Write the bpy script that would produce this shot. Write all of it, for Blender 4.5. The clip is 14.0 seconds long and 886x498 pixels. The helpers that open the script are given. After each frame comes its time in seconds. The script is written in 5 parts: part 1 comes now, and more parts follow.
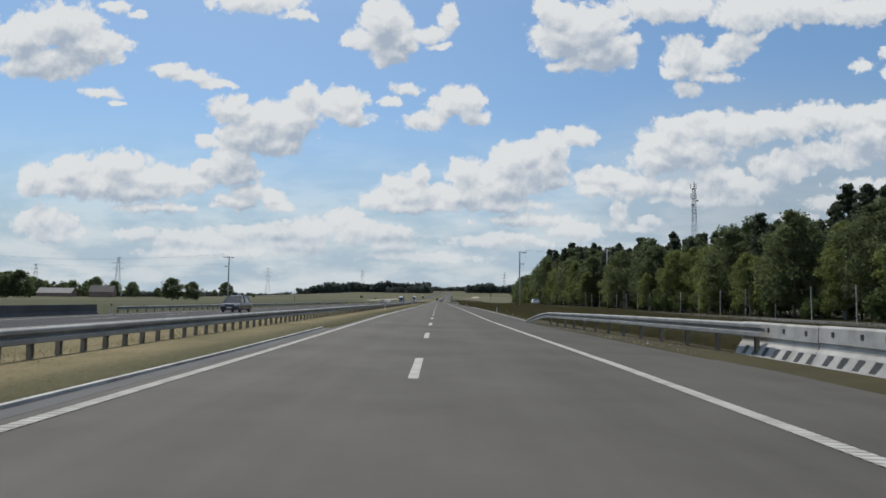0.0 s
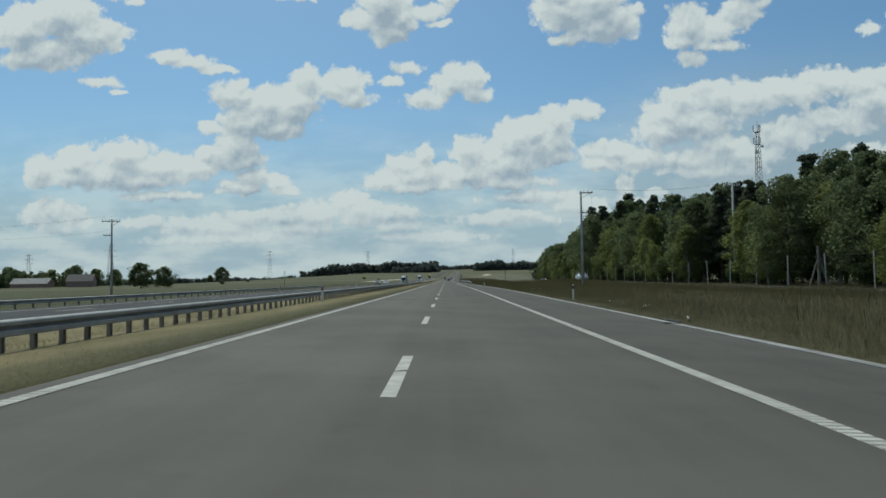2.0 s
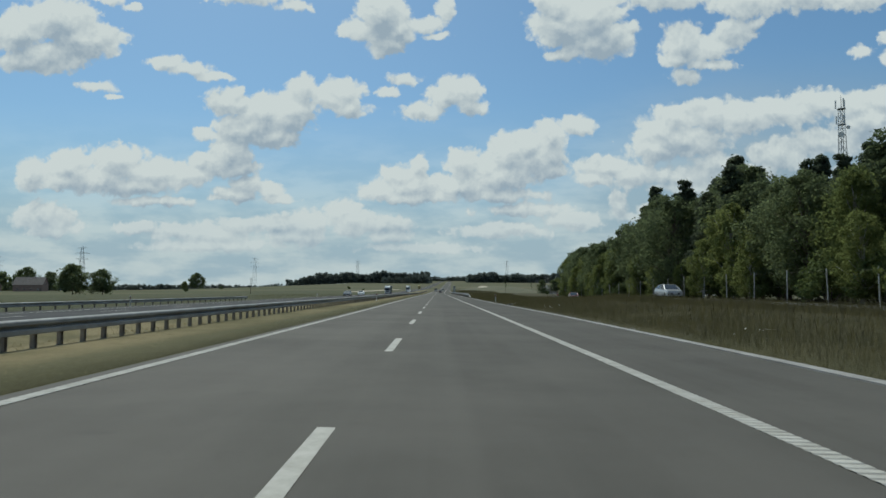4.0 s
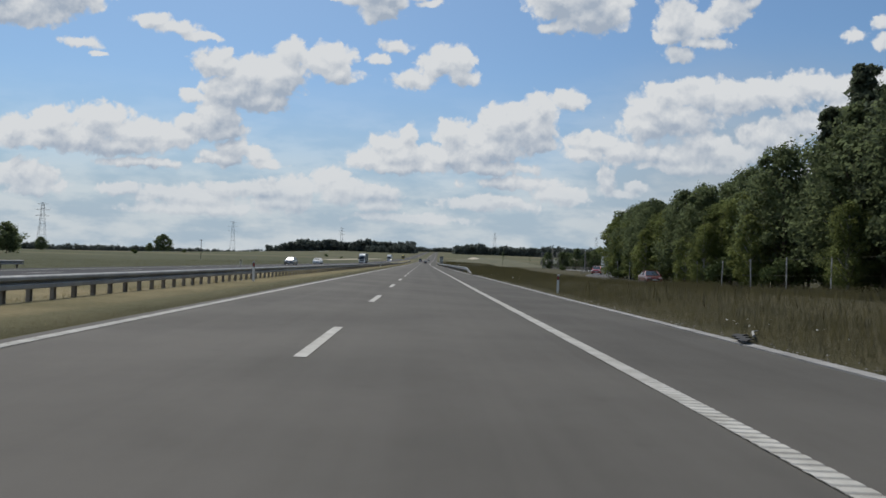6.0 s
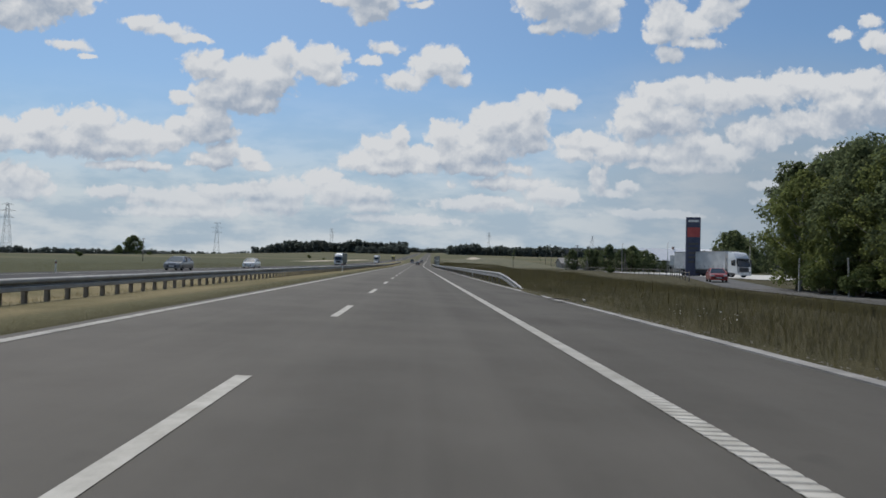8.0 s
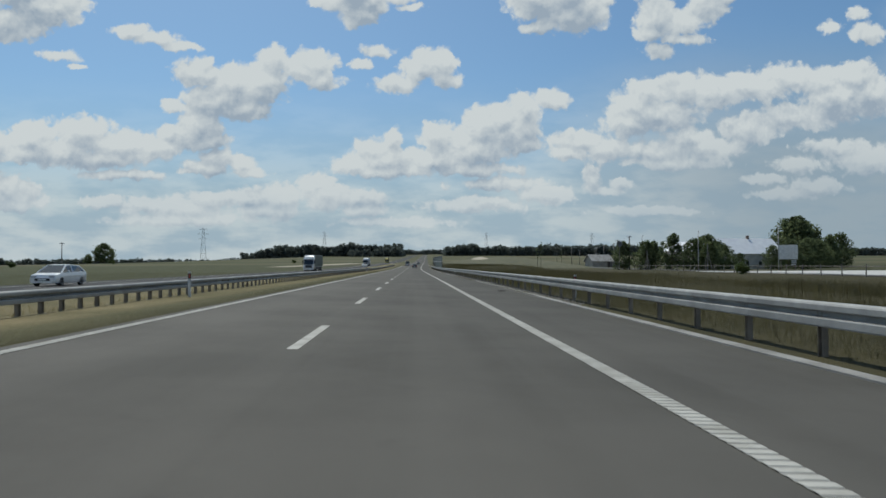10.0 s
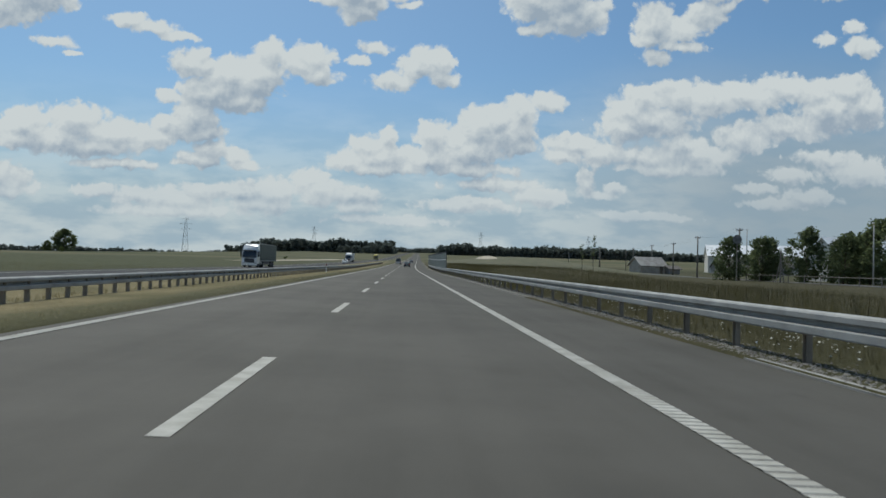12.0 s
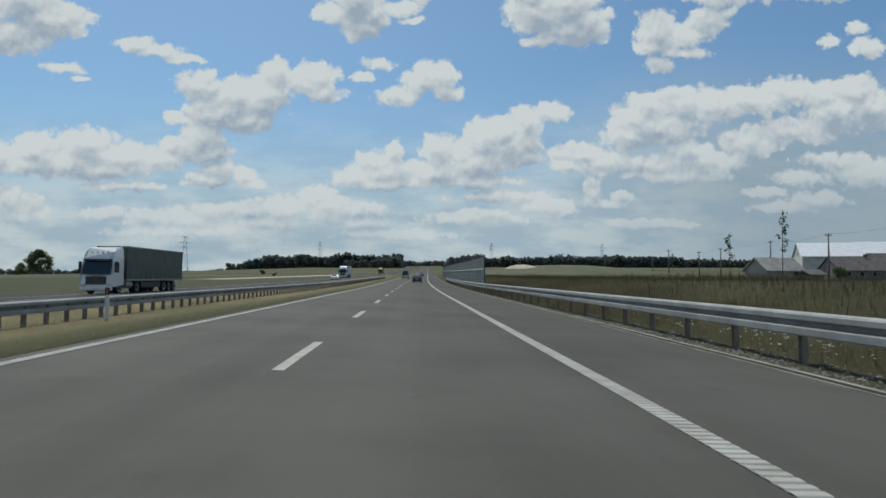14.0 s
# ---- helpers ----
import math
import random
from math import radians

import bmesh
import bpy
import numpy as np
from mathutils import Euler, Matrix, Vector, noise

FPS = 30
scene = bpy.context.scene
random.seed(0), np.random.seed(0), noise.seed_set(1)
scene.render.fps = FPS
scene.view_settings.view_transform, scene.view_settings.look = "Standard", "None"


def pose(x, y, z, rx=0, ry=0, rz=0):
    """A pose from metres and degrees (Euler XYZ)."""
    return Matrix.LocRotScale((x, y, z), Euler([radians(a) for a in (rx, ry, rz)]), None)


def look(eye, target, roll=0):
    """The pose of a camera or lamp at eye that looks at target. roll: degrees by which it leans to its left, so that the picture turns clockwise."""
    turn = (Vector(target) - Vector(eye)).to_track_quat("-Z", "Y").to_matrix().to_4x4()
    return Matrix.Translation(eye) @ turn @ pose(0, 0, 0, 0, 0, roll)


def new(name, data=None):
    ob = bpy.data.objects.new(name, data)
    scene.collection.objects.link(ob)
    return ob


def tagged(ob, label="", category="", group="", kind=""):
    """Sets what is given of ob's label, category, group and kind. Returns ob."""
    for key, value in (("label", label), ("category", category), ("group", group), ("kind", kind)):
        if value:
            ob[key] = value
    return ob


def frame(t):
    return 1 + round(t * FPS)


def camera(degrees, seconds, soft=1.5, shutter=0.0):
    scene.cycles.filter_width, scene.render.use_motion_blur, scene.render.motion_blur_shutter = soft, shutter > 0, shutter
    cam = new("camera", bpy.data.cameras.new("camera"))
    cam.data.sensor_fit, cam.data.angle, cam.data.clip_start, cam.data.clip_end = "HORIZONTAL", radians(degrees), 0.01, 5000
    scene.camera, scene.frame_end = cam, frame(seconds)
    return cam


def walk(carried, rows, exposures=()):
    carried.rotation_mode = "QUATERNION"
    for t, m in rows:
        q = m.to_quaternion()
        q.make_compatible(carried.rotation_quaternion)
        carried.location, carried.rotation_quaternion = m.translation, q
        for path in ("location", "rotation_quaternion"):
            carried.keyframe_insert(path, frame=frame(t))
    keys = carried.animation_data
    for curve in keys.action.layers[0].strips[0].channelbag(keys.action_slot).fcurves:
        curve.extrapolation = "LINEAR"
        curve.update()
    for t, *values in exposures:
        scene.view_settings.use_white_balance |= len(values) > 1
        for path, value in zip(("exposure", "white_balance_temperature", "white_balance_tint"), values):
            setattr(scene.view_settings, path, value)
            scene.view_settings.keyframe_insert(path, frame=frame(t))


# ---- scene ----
# ---------------- camera and its drive ----------------
cam = camera(67.83, 14.0, soft=1.6, shutter=0.04)
EXPOSURES = [(0.0, 0.15, 6500, 10), (0.6, 0.05, 6400, 6), (1.4, -0.06, 6250, -2), (4.4, -0.05, 6300, 0), (5.2, 0.06, 6450, 7), (7.5, 0.03, 6450, 12), (10.5, -0.08, 6300, 4), (14.0, -0.08, 6300, 4)]
SUN_POWER = 3.0
SKY_GAIN = (0.068, 0.086, 0.096)
CLOUD_DARK, CLOUD_LIT = (0.34, 0.40, 0.48), (0.645, 0.665, 0.675)
HAZE_A, HAZE_B = (0.36, 0.45, 0.53), (0.54, 0.59, 0.62)
PATH = [
    (0.0, 0.409, 0.19, 1.337, 94.468, -0.761, -0.433),
    (0.5, 0.486, 13.06, 1.336, 94.228, -0.632, -0.194),
    (1.0, 0.559, 26.00, 1.330, 93.802, -0.435, -0.107),
    (1.5, 0.611, 39.02, 1.321, 93.568, 0.376, -0.126),
    (2.0, 0.675, 52.11, 1.312, 92.647, 0.993, 0.263),
    (4.5, 1.226, 118.50, 1.322, 93.764, -0.323, -0.582),
    (5.0, 1.393, 131.94, 1.322, 88.249, 0.300, -1.321),
    (5.5, 1.496, 145.32, 1.322, 90.862, -0.109, -2.646),
    (6.0, 1.596, 158.77, 1.317, 91.160, -1.920, -1.697),
    (6.5, 1.681, 172.20, 1.309, 90.835, -1.229, -3.693),
    (7.0, 1.755, 185.58, 1.301, 91.281, -0.578, -2.465),
    (7.5, 1.817, 198.93, 1.297, 92.010, -0.731, -2.086),
    (8.0, 1.870, 212.17, 1.296, 91.254, -1.420, -2.332),
    (10.5, 1.813, 278.64, 1.290, 91.488, 0.317, -2.794),
    (11.0, 1.768, 291.95, 1.293, 91.555, 0.251, -2.966),
    (11.5, 1.741, 305.36, 1.295, 91.545, -0.553, -2.950),
    (12.0, 1.726, 318.70, 1.297, 91.347, -1.709, -3.405),
    (12.5, 1.742, 332.33, 1.297, 91.807, -0.400, -3.088),
    (13.0, 1.780, 346.11, 1.295, 92.085, -1.058, -2.745),
    (13.5, 1.823, 360.30, 1.294, 91.838, -0.290, -3.197),
    (14.0, 1.867, 374.30, 1.292, 92.459, -0.104, -2.598),
]

walk(cam, [(t, pose(x, y, z, rx, ry, rz)) for t, x, y, z, rx, ry, rz in PATH],
     exposures=EXPOSURES)

# ---------------- sky, sun ----------------
SUN_AZ, SUN_EL = -22.0, 58.0      # degrees: to the left of the road ahead, above the horizon
world = bpy.data.worlds.new("sky")
scene.world = world
world.use_nodes = True
wt = world.node_tree
wt.nodes.clear()


def node(tree, kind, **inputs):
    n = tree.nodes.new(kind)
    for k, v in inputs.items():
        key = int(k[1:]) if k[0] == "i" and k[1:].isdigit() else k
        sock = n.inputs[key]
        if isinstance(v, bpy.types.NodeSocket):
            tree.links.new(v, sock)
        else:
            sock.default_value = v
    return n


def calc(tree, op, a, b=None, c=None):
    n = tree.nodes.new("ShaderNodeMath")
    n.operation = op
    for i, v in enumerate((a, b, c)):
        if isinstance(v, bpy.types.NodeSocket):
            tree.links.new(v, n.inputs[i])
        elif v is not None:
            n.inputs[i].default_value = v
    return n.outputs[0]


def vcalc(tree, op, a, b=None):
    n = tree.nodes.new("ShaderNodeVectorMath")
    n.operation = op
    for i, v in enumerate((a, b)):
        if isinstance(v, bpy.types.NodeSocket):
            tree.links.new(v, n.inputs[i])
        elif v is not None:
            n.inputs[i].default_value = v
    return n.outputs["Value"] if op == "LENGTH" else n.outputs["Vector"]


def blend(tree, fac, a, b):
    n = tree.nodes.new("ShaderNodeMix")
    n.data_type = "RGBA"
    for sock, v in ((n.inputs[0], fac), (n.inputs[6], a), (n.inputs[7], b)):
        if isinstance(v, bpy.types.NodeSocket):
            tree.links.new(v, sock)
        else:
            sock.default_value = v if isinstance(v, float) else (*v[:3], 1)
    return n.outputs[2]


def ramp(tree, value, lo, hi):
    n = tree.nodes.new("ShaderNodeMapRange")
    n.interpolation_type = "SMOOTHSTEP"
    n.inputs["From Min"].default_value, n.inputs["From Max"].default_value = lo, hi
    tree.links.new(value, n.inputs["Value"])
    return n.outputs[0]


# heaps of cumulus: across, up (both as slopes ahead), half width, half height
TOP_LEFT = [(-0.591, 0.419, 0.063, 0.036), (-0.651, 0.397, 0.051, 0.036), (-0.545, 0.384, 0.054, 0.031), (-0.605, 0.360, 0.063, 0.025), (-0.515, 0.391, 0.030, 0.022), (-0.622, 0.349, 0.070, 0.014), (-0.509, 0.451, 0.023, 0.009), (-0.473, 0.437, 0.014, 0.005)]
WISP = [(-0.421, 0.351, 0.028, 0.013), (-0.386, 0.340, 0.035, 0.011), (-0.346, 0.329, 0.030, 0.007), (-0.524, 0.314, 0.030, 0.009), (-0.501, 0.297, 0.012, 0.004)]
TOP_MID = [(-0.290, 0.465, 0.072, 0.020), (-0.223, 0.441, 0.028, 0.009), (-0.086, 0.430, 0.041, 0.044), (-0.061, 0.405, 0.026, 0.025), (-0.125, 0.404, 0.030, 0.016), (-0.080, 0.380, 0.035, 0.020), (-0.099, 0.450, 0.027, 0.020), (-0.024, 0.413, 0.035, 0.014), (0.011, 0.441, 0.016, 0.022), (-0.006, 0.395, 0.023, 0.007)]
STACK = [(-0.323, 0.288, 0.034, 0.024), (-0.310, 0.302, 0.015, 0.012), (-0.269, 0.272, 0.047, 0.033), (-0.212, 0.309, 0.024, 0.024), (-0.228, 0.273, 0.044, 0.033), (-0.173, 0.298, 0.032, 0.017), (-0.148, 0.306, 0.031, 0.023), (-0.133, 0.278, 0.031, 0.014), (-0.295, 0.245, 0.049, 0.029), (-0.261, 0.233, 0.053, 0.017), (-0.356, 0.239, 0.020, 0.008), (-0.318, 0.212, 0.039, 0.028), (-0.340, 0.193, 0.035, 0.022), (-0.301, 0.189, 0.025, 0.015)]
SMALL = [(-0.076, 0.306, 0.021, 0.008), (-0.054, 0.324, 0.022, 0.010), (-0.027, 0.275, 0.038, 0.015), (0.013, 0.303, 0.035, 0.025), (0.038, 0.310, 0.030, 0.023), (0.045, 0.286, 0.024, 0.014), (0.066, 0.279, 0.010, 0.008)]
LEFT_BANK = [(-0.563, 0.188, 0.040, 0.027), (-0.495, 0.195, 0.045, 0.029), (-0.579, 0.166, 0.031, 0.017), (-0.519, 0.167, 0.061, 0.020), (-0.436, 0.179, 0.048, 0.026), (-0.386, 0.178, 0.039, 0.019), (-0.461, 0.158, 0.077, 0.014), (-0.435, 0.135, 0.062, 0.007), (-0.620, 0.177, 0.025, 0.024), (-0.363, 0.197, 0.018, 0.017)]
LEFT_SMALL = [(-0.293, 0.161, 0.024, 0.014), (-0.310, 0.147, 0.035, 0.012), (-0.254, 0.153, 0.019, 0.015), (-0.245, 0.140, 0.027, 0.008), (-0.336, 0.140, 0.018, 0.005), (-0.608, 0.113, 0.038, 0.020), (-0.570, 0.108, 0.025, 0.017), (-0.583, 0.093, 0.045, 0.012)]
LOW = [(-0.459, 0.095, 0.030, 0.009), (-0.400, 0.089, 0.042, 0.014), (-0.350, 0.085, 0.060, 0.017), (-0.308, 0.099, 0.034, 0.013), (-0.250, 0.100, 0.039, 0.015), (-0.199, 0.104, 0.037, 0.022), (-0.224, 0.082, 0.052, 0.013), (-0.143, 0.124, 0.027, 0.015), (-0.129, 0.106, 0.039, 0.021), (-0.071, 0.084, 0.034, 0.010), (-0.084, 0.103, 0.051, 0.014), (-0.333, 0.068, 0.109, 0.009)]
CENTRE = [(-0.089, 0.153, 0.033, 0.016), (-0.062, 0.177, 0.029, 0.018), (-0.029, 0.192, 0.015, 0.016), (-0.038, 0.162, 0.052, 0.017), (0.039, 0.197, 0.028, 0.021), (0.074, 0.189, 0.031, 0.023), (0.108, 0.214, 0.031, 0.030), (0.139, 0.225, 0.030, 0.024), (0.173, 0.240, 0.031, 0.024), (0.208, 0.256, 0.030, 0.015), (0.226, 0.253, 0.019, 0.010), (0.161, 0.204, 0.042, 0.026), (0.100, 0.174, 0.063, 0.023), (0.031, 0.160, 0.054, 0.019), (0.174, 0.185, 0.028, 0.011), (-0.038, 0.142, 0.082, 0.010), (0.092, 0.147, 0.074, 0.011)]
TOP_RIGHT = [(0.193, 0.409, 0.051, 0.035), (0.237, 0.430, 0.053, 0.040), (0.272, 0.393, 0.035, 0.031), (0.246, 0.383, 0.051, 0.022), (0.184, 0.446, 0.035, 0.027), (0.299, 0.409, 0.015, 0.013), (0.193, 0.366, 0.023, 0.011), (0.353, 0.463, 0.082, 0.022), (0.486, 0.456, 0.064, 0.028), (0.567, 0.467, 0.073, 0.028), (0.656, 0.463, 0.064, 0.022), (0.158, 0.458, 0.018, 0.022)]
RIGHT_SMALL = [(0.380, 0.390, 0.034, 0.032), (0.425, 0.382, 0.038, 0.024), (0.461, 0.404, 0.034, 0.021), (0.367, 0.361, 0.022, 0.014), (0.384, 0.334, 0.023, 0.012), (0.425, 0.353, 0.041, 0.009), (0.498, 0.421, 0.013, 0.009), (0.659, 0.374, 0.024, 0.010), (0.700, 0.397, 0.018, 0.012), (0.719, 0.366, 0.029, 0.015)]
RIGHT_BANK = [(0.336, 0.250, 0.035, 0.025), (0.368, 0.269, 0.039, 0.021), (0.416, 0.275, 0.054, 0.025), (0.471, 0.271, 0.063, 0.027), (0.532, 0.278, 0.063, 0.025), (0.595, 0.293, 0.054, 0.023), (0.640, 0.289, 0.045, 0.025), (0.700, 0.294, 0.040, 0.027), (0.667, 0.257, 0.056, 0.034), (0.380, 0.232, 0.071, 0.025), (0.336, 0.219, 0.044, 0.019), (0.723, 0.268, 0.038, 0.034)]
RIGHT_LOW = [(0.257, 0.192, 0.049, 0.016), (0.239, 0.175, 0.035, 0.014), (0.301, 0.179, 0.044, 0.020), (0.380, 0.175, 0.062, 0.018), (0.430, 0.196, 0.039, 0.018), (0.462, 0.182, 0.054, 0.018), (0.523, 0.212, 0.047, 0.025), (0.595, 0.231, 0.065, 0.021), (0.398, 0.158, 0.089, 0.010), (0.324, 0.124, 0.023, 0.008), (0.301, 0.115, 0.028, 0.007), (0.275, 0.132, 0.016, 0.021)]
RIGHT_FAR = [(0.608, 0.156, 0.042, 0.015), (0.549, 0.133, 0.038, 0.008), (0.719, 0.163, 0.057, 0.025), (0.664, 0.185, 0.055, 0.014), (0.580, 0.110, 0.057, 0.009), (0.635, 0.122, 0.050, 0.011)]
HAZY = [(0.135, 0.124, 0.073, 0.010), (0.092, 0.092, 0.080, 0.012), (0.205, 0.108, 0.045, 0.014), (0.354, 0.083, 0.074, 0.008), (-0.019, 0.065, 0.095, 0.008)]
CLOUDS = [TOP_LEFT, WISP, TOP_MID, STACK, SMALL, LEFT_BANK, LEFT_SMALL, LOW, CENTRE, TOP_RIGHT, RIGHT_SMALL, RIGHT_BANK, RIGHT_LOW, RIGHT_FAR, HAZY]

grp = bpy.data.node_groups.new("cumulus", "ShaderNodeTree")
grp.interface.new_socket("Place", in_out="INPUT", socket_type="NodeSocketVector")
grp.interface.new_socket("Thickness", in_out="OUTPUT", socket_type="NodeSocketFloat")
grp.interface.new_socket("Mass", in_out="OUTPUT", socket_type="NodeSocketFloat")
gi, go = grp.nodes.new("NodeGroupInput"), grp.nodes.new("NodeGroupOutput")
place = gi.outputs[0]
warp = node(grp, "ShaderNodeTexNoise", Vector=place, Scale=26.0, Detail=4.0, Roughness=0.6)
warped = vcalc(grp, "ADD", place, vcalc(grp, "MULTIPLY", vcalc(grp, "SUBTRACT", warp.outputs["Color"], (0.5, 0.5, 0.5)), (0.026, 0.022, 0.0)))
heap = None
for bank in CLOUDS:
    for cu, cv, ha, hb in bank:
        off = grp.nodes.new("ShaderNodeVectorMath")
        off.operation = "MULTIPLY_ADD"
        grp.links.new(warped, off.inputs[0])
        off.inputs[1].default_value, off.inputs[2].default_value = (1 / ha, 1 / hb, 0.0), (-cu / ha, -cv / hb, 0.0)
        # small heaps are as steep-sided as large ones
        k = min(1.0, 0.35 + 9.0 * min(ha, hb))
        rim = calc(grp, "MULTIPLY_ADD", vcalc(grp, "LENGTH", off.outputs["Vector"]), -k, k)
        heap = rim if heap is None else calc(grp, "SMOOTH_MAX", heap, rim, 0.16)
billow = node(grp, "ShaderNodeTexVoronoi", Vector=warped, Scale=52.0)
billow.feature = "SMOOTH_F1"
billow.inputs["Detail"].default_value, billow.inputs["Roughness"].default_value = 2.5, 0.6
fine = node(grp, "ShaderNodeTexNoise", Vector=warped, Scale=44.0, Detail=8.0, Roughness=0.58)
puff = calc(grp, "SUBTRACT", 0.40, billow.outputs["Distance"])
thick = calc(grp, "MULTIPLY_ADD", puff, 0.34, calc(grp, "ADD", heap, 0.27))
thick = calc(grp, "MULTIPLY_ADD", calc(grp, "SUBTRACT", fine.outputs["Fac"], 0.5), 0.40, thick)
grp.links.new(calc(grp, "MULTIPLY_ADD", puff, 0.30, calc(grp, "ADD", heap, 0.26)), go.inputs[1])
grp.links.new(thick, go.inputs[0])

ray_dir = wt.nodes.new("ShaderNodeTexCoord").outputs["Generated"]
axes = node(wt, "ShaderNodeSeparateXYZ", Vector=ray_dir)
ahead = calc(wt, "MAXIMUM", calc(wt, "ABSOLUTE", axes.outputs[1]), 0.15)
su, sv = calc(wt, "DIVIDE", axes.outputs[0], ahead), calc(wt, "DIVIDE", axes.outputs[2], ahead)
spot = node(wt, "ShaderNodeCombineXYZ", X=su, Y=sv).outputs[0]


def cumulus(at):
    n = wt.nodes.new("ShaderNodeGroup")
    n.node_tree = grp
    wt.links.new(at, n.inputs[0])
    return n.outputs


body = cumulus(spot)[0]
above = cumulus(vcalc(wt, "ADD", spot, (-0.008, 0.026, 0.0)))[1]
near = cumulus(vcalc(wt, "ADD", spot, (-0.003, 0.010, 0.0)))[0]
higher = cumulus(vcalc(wt, "ADD", spot, (-0.012, 0.050, 0.0)))[1]
# scattered cloud overhead and to the sides
wide = node(wt, "ShaderNodeTexNoise", Vector=ray_dir, Scale=4.0, Detail=8.0, Roughness=0.6).outputs["Fac"]
outside = calc(wt, "MAXIMUM", ramp(wt, calc(wt, "ABSOLUTE", su), 0.70, 0.95), ramp(wt, sv, 0.44, 0.6))
cover = calc(wt, "MAXIMUM", ramp(wt, body, -0.02, 0.20), calc(wt, "MULTIPLY", ramp(wt, wide, 0.5, 0.62), outside))
sky = wt.nodes.new("ShaderNodeTexSky")
sky.sky_type = "NISHITA"
sky.sun_disc = False
sky.sun_elevation, sky.sun_rotation = radians(SUN_EL), radians(SUN_AZ)
sky.air_density, sky.dust_density, sky.ozone_density = 1.0, 1.2, 1.6
blue = blend(wt, 1.0, (0, 0, 0), sky.outputs[0])
blue = vcalc(wt, "MULTIPLY", blue, SKY_GAIN)
# lit from above: heaps overhead shade what lies under them, and each puff shades its own foot
shade = calc(wt, "ADD", calc(wt, "MULTIPLY", ramp(wt, above, -0.1, 1.0), 0.46), calc(wt, "MULTIPLY", ramp(wt, higher, -0.2, 0.9), 0.58))
shade = calc(wt, "MULTIPLY_ADD", ramp(wt, body, 0.1, 1.2), 0.16, shade)
lit = calc(wt, "MULTIPLY_ADD", calc(wt, "SUBTRACT", body, near), 1.35, calc(wt, "SUBTRACT", 0.98, shade))
mottle = node(wt, "ShaderNodeTexNoise", Vector=spot, Scale=18.0, Detail=7.0, Roughness=0.6).outputs["Fac"]
lit = calc(wt, "MULTIPLY_ADD", calc(wt, "SUBTRACT", mottle, 0.5), 0.50, lit)
lit = calc(wt, "MINIMUM", calc(wt, "MAXIMUM", lit, 0.0), 1.0)
cloud = blend(wt, lit, CLOUD_DARK, CLOUD_LIT)
streak_at = node(wt, "ShaderNodeMapping", Vector=spot)
streak_at.inputs["Scale"].default_value = (8.0, 24.0, 1.0)
streak = node(wt, "ShaderNodeTexNoise", Vector=streak_at.outputs[0], Scale=1.0, Detail=5.0, Roughness=0.55).outputs["Fac"]
veil = blend(wt, ramp(wt, streak, 0.38, 0.62), HAZE_A, HAZE_B)
# the low cloud thickens to the right of the road
veil = blend(wt, calc(wt, "MULTIPLY", ramp(wt, su, 0.15, 0.60), calc(wt, "MULTIPLY_ADD", streak, 0.5, 0.5)), veil, (0.27, 0.335, 0.40))
low = calc(wt, "SUBTRACT", 1.0, ramp(wt, calc(wt, "MULTIPLY_ADD", ramp(wt, su, 0.1, 0.5), -0.10, sv), 0.04, 0.30))
picture = blend(wt, cover, blend(wt, calc(wt, "MULTIPLY", low, 0.92), blue, veil), cloud)
picture = blend(wt, calc(wt, "MULTIPLY", calc(wt, "SUBTRACT", 1.0, ramp(wt, calc(wt, "MULTIPLY_ADD", ramp(wt, su, 0.15, 0.5), -0.08, sv), 0.0, 0.16)), 0.62), picture, veil)
back = node(wt, "ShaderNodeBackground", Color=picture, Strength=1.0)
wt.links.new(back.outputs[0], wt.nodes.new("ShaderNodeOutputWorld").inputs[0])

sun_data = bpy.data.lights.new("sun", "SUN")
sun_data.energy, sun_data.angle, sun_data.color = SUN_POWER, radians(0.6), (1.0, 0.95, 0.87)
sun = new("sun", sun_data)
sun.matrix_world = look((0, 0, 0), (-math.sin(radians(SUN_AZ)) * math.cos(radians(SUN_EL)),
                                    -math.cos(radians(SUN_AZ)) * math.cos(radians(SUN_EL)), -math.sin(radians(SUN_EL))))

# ---------------- materials ----------------


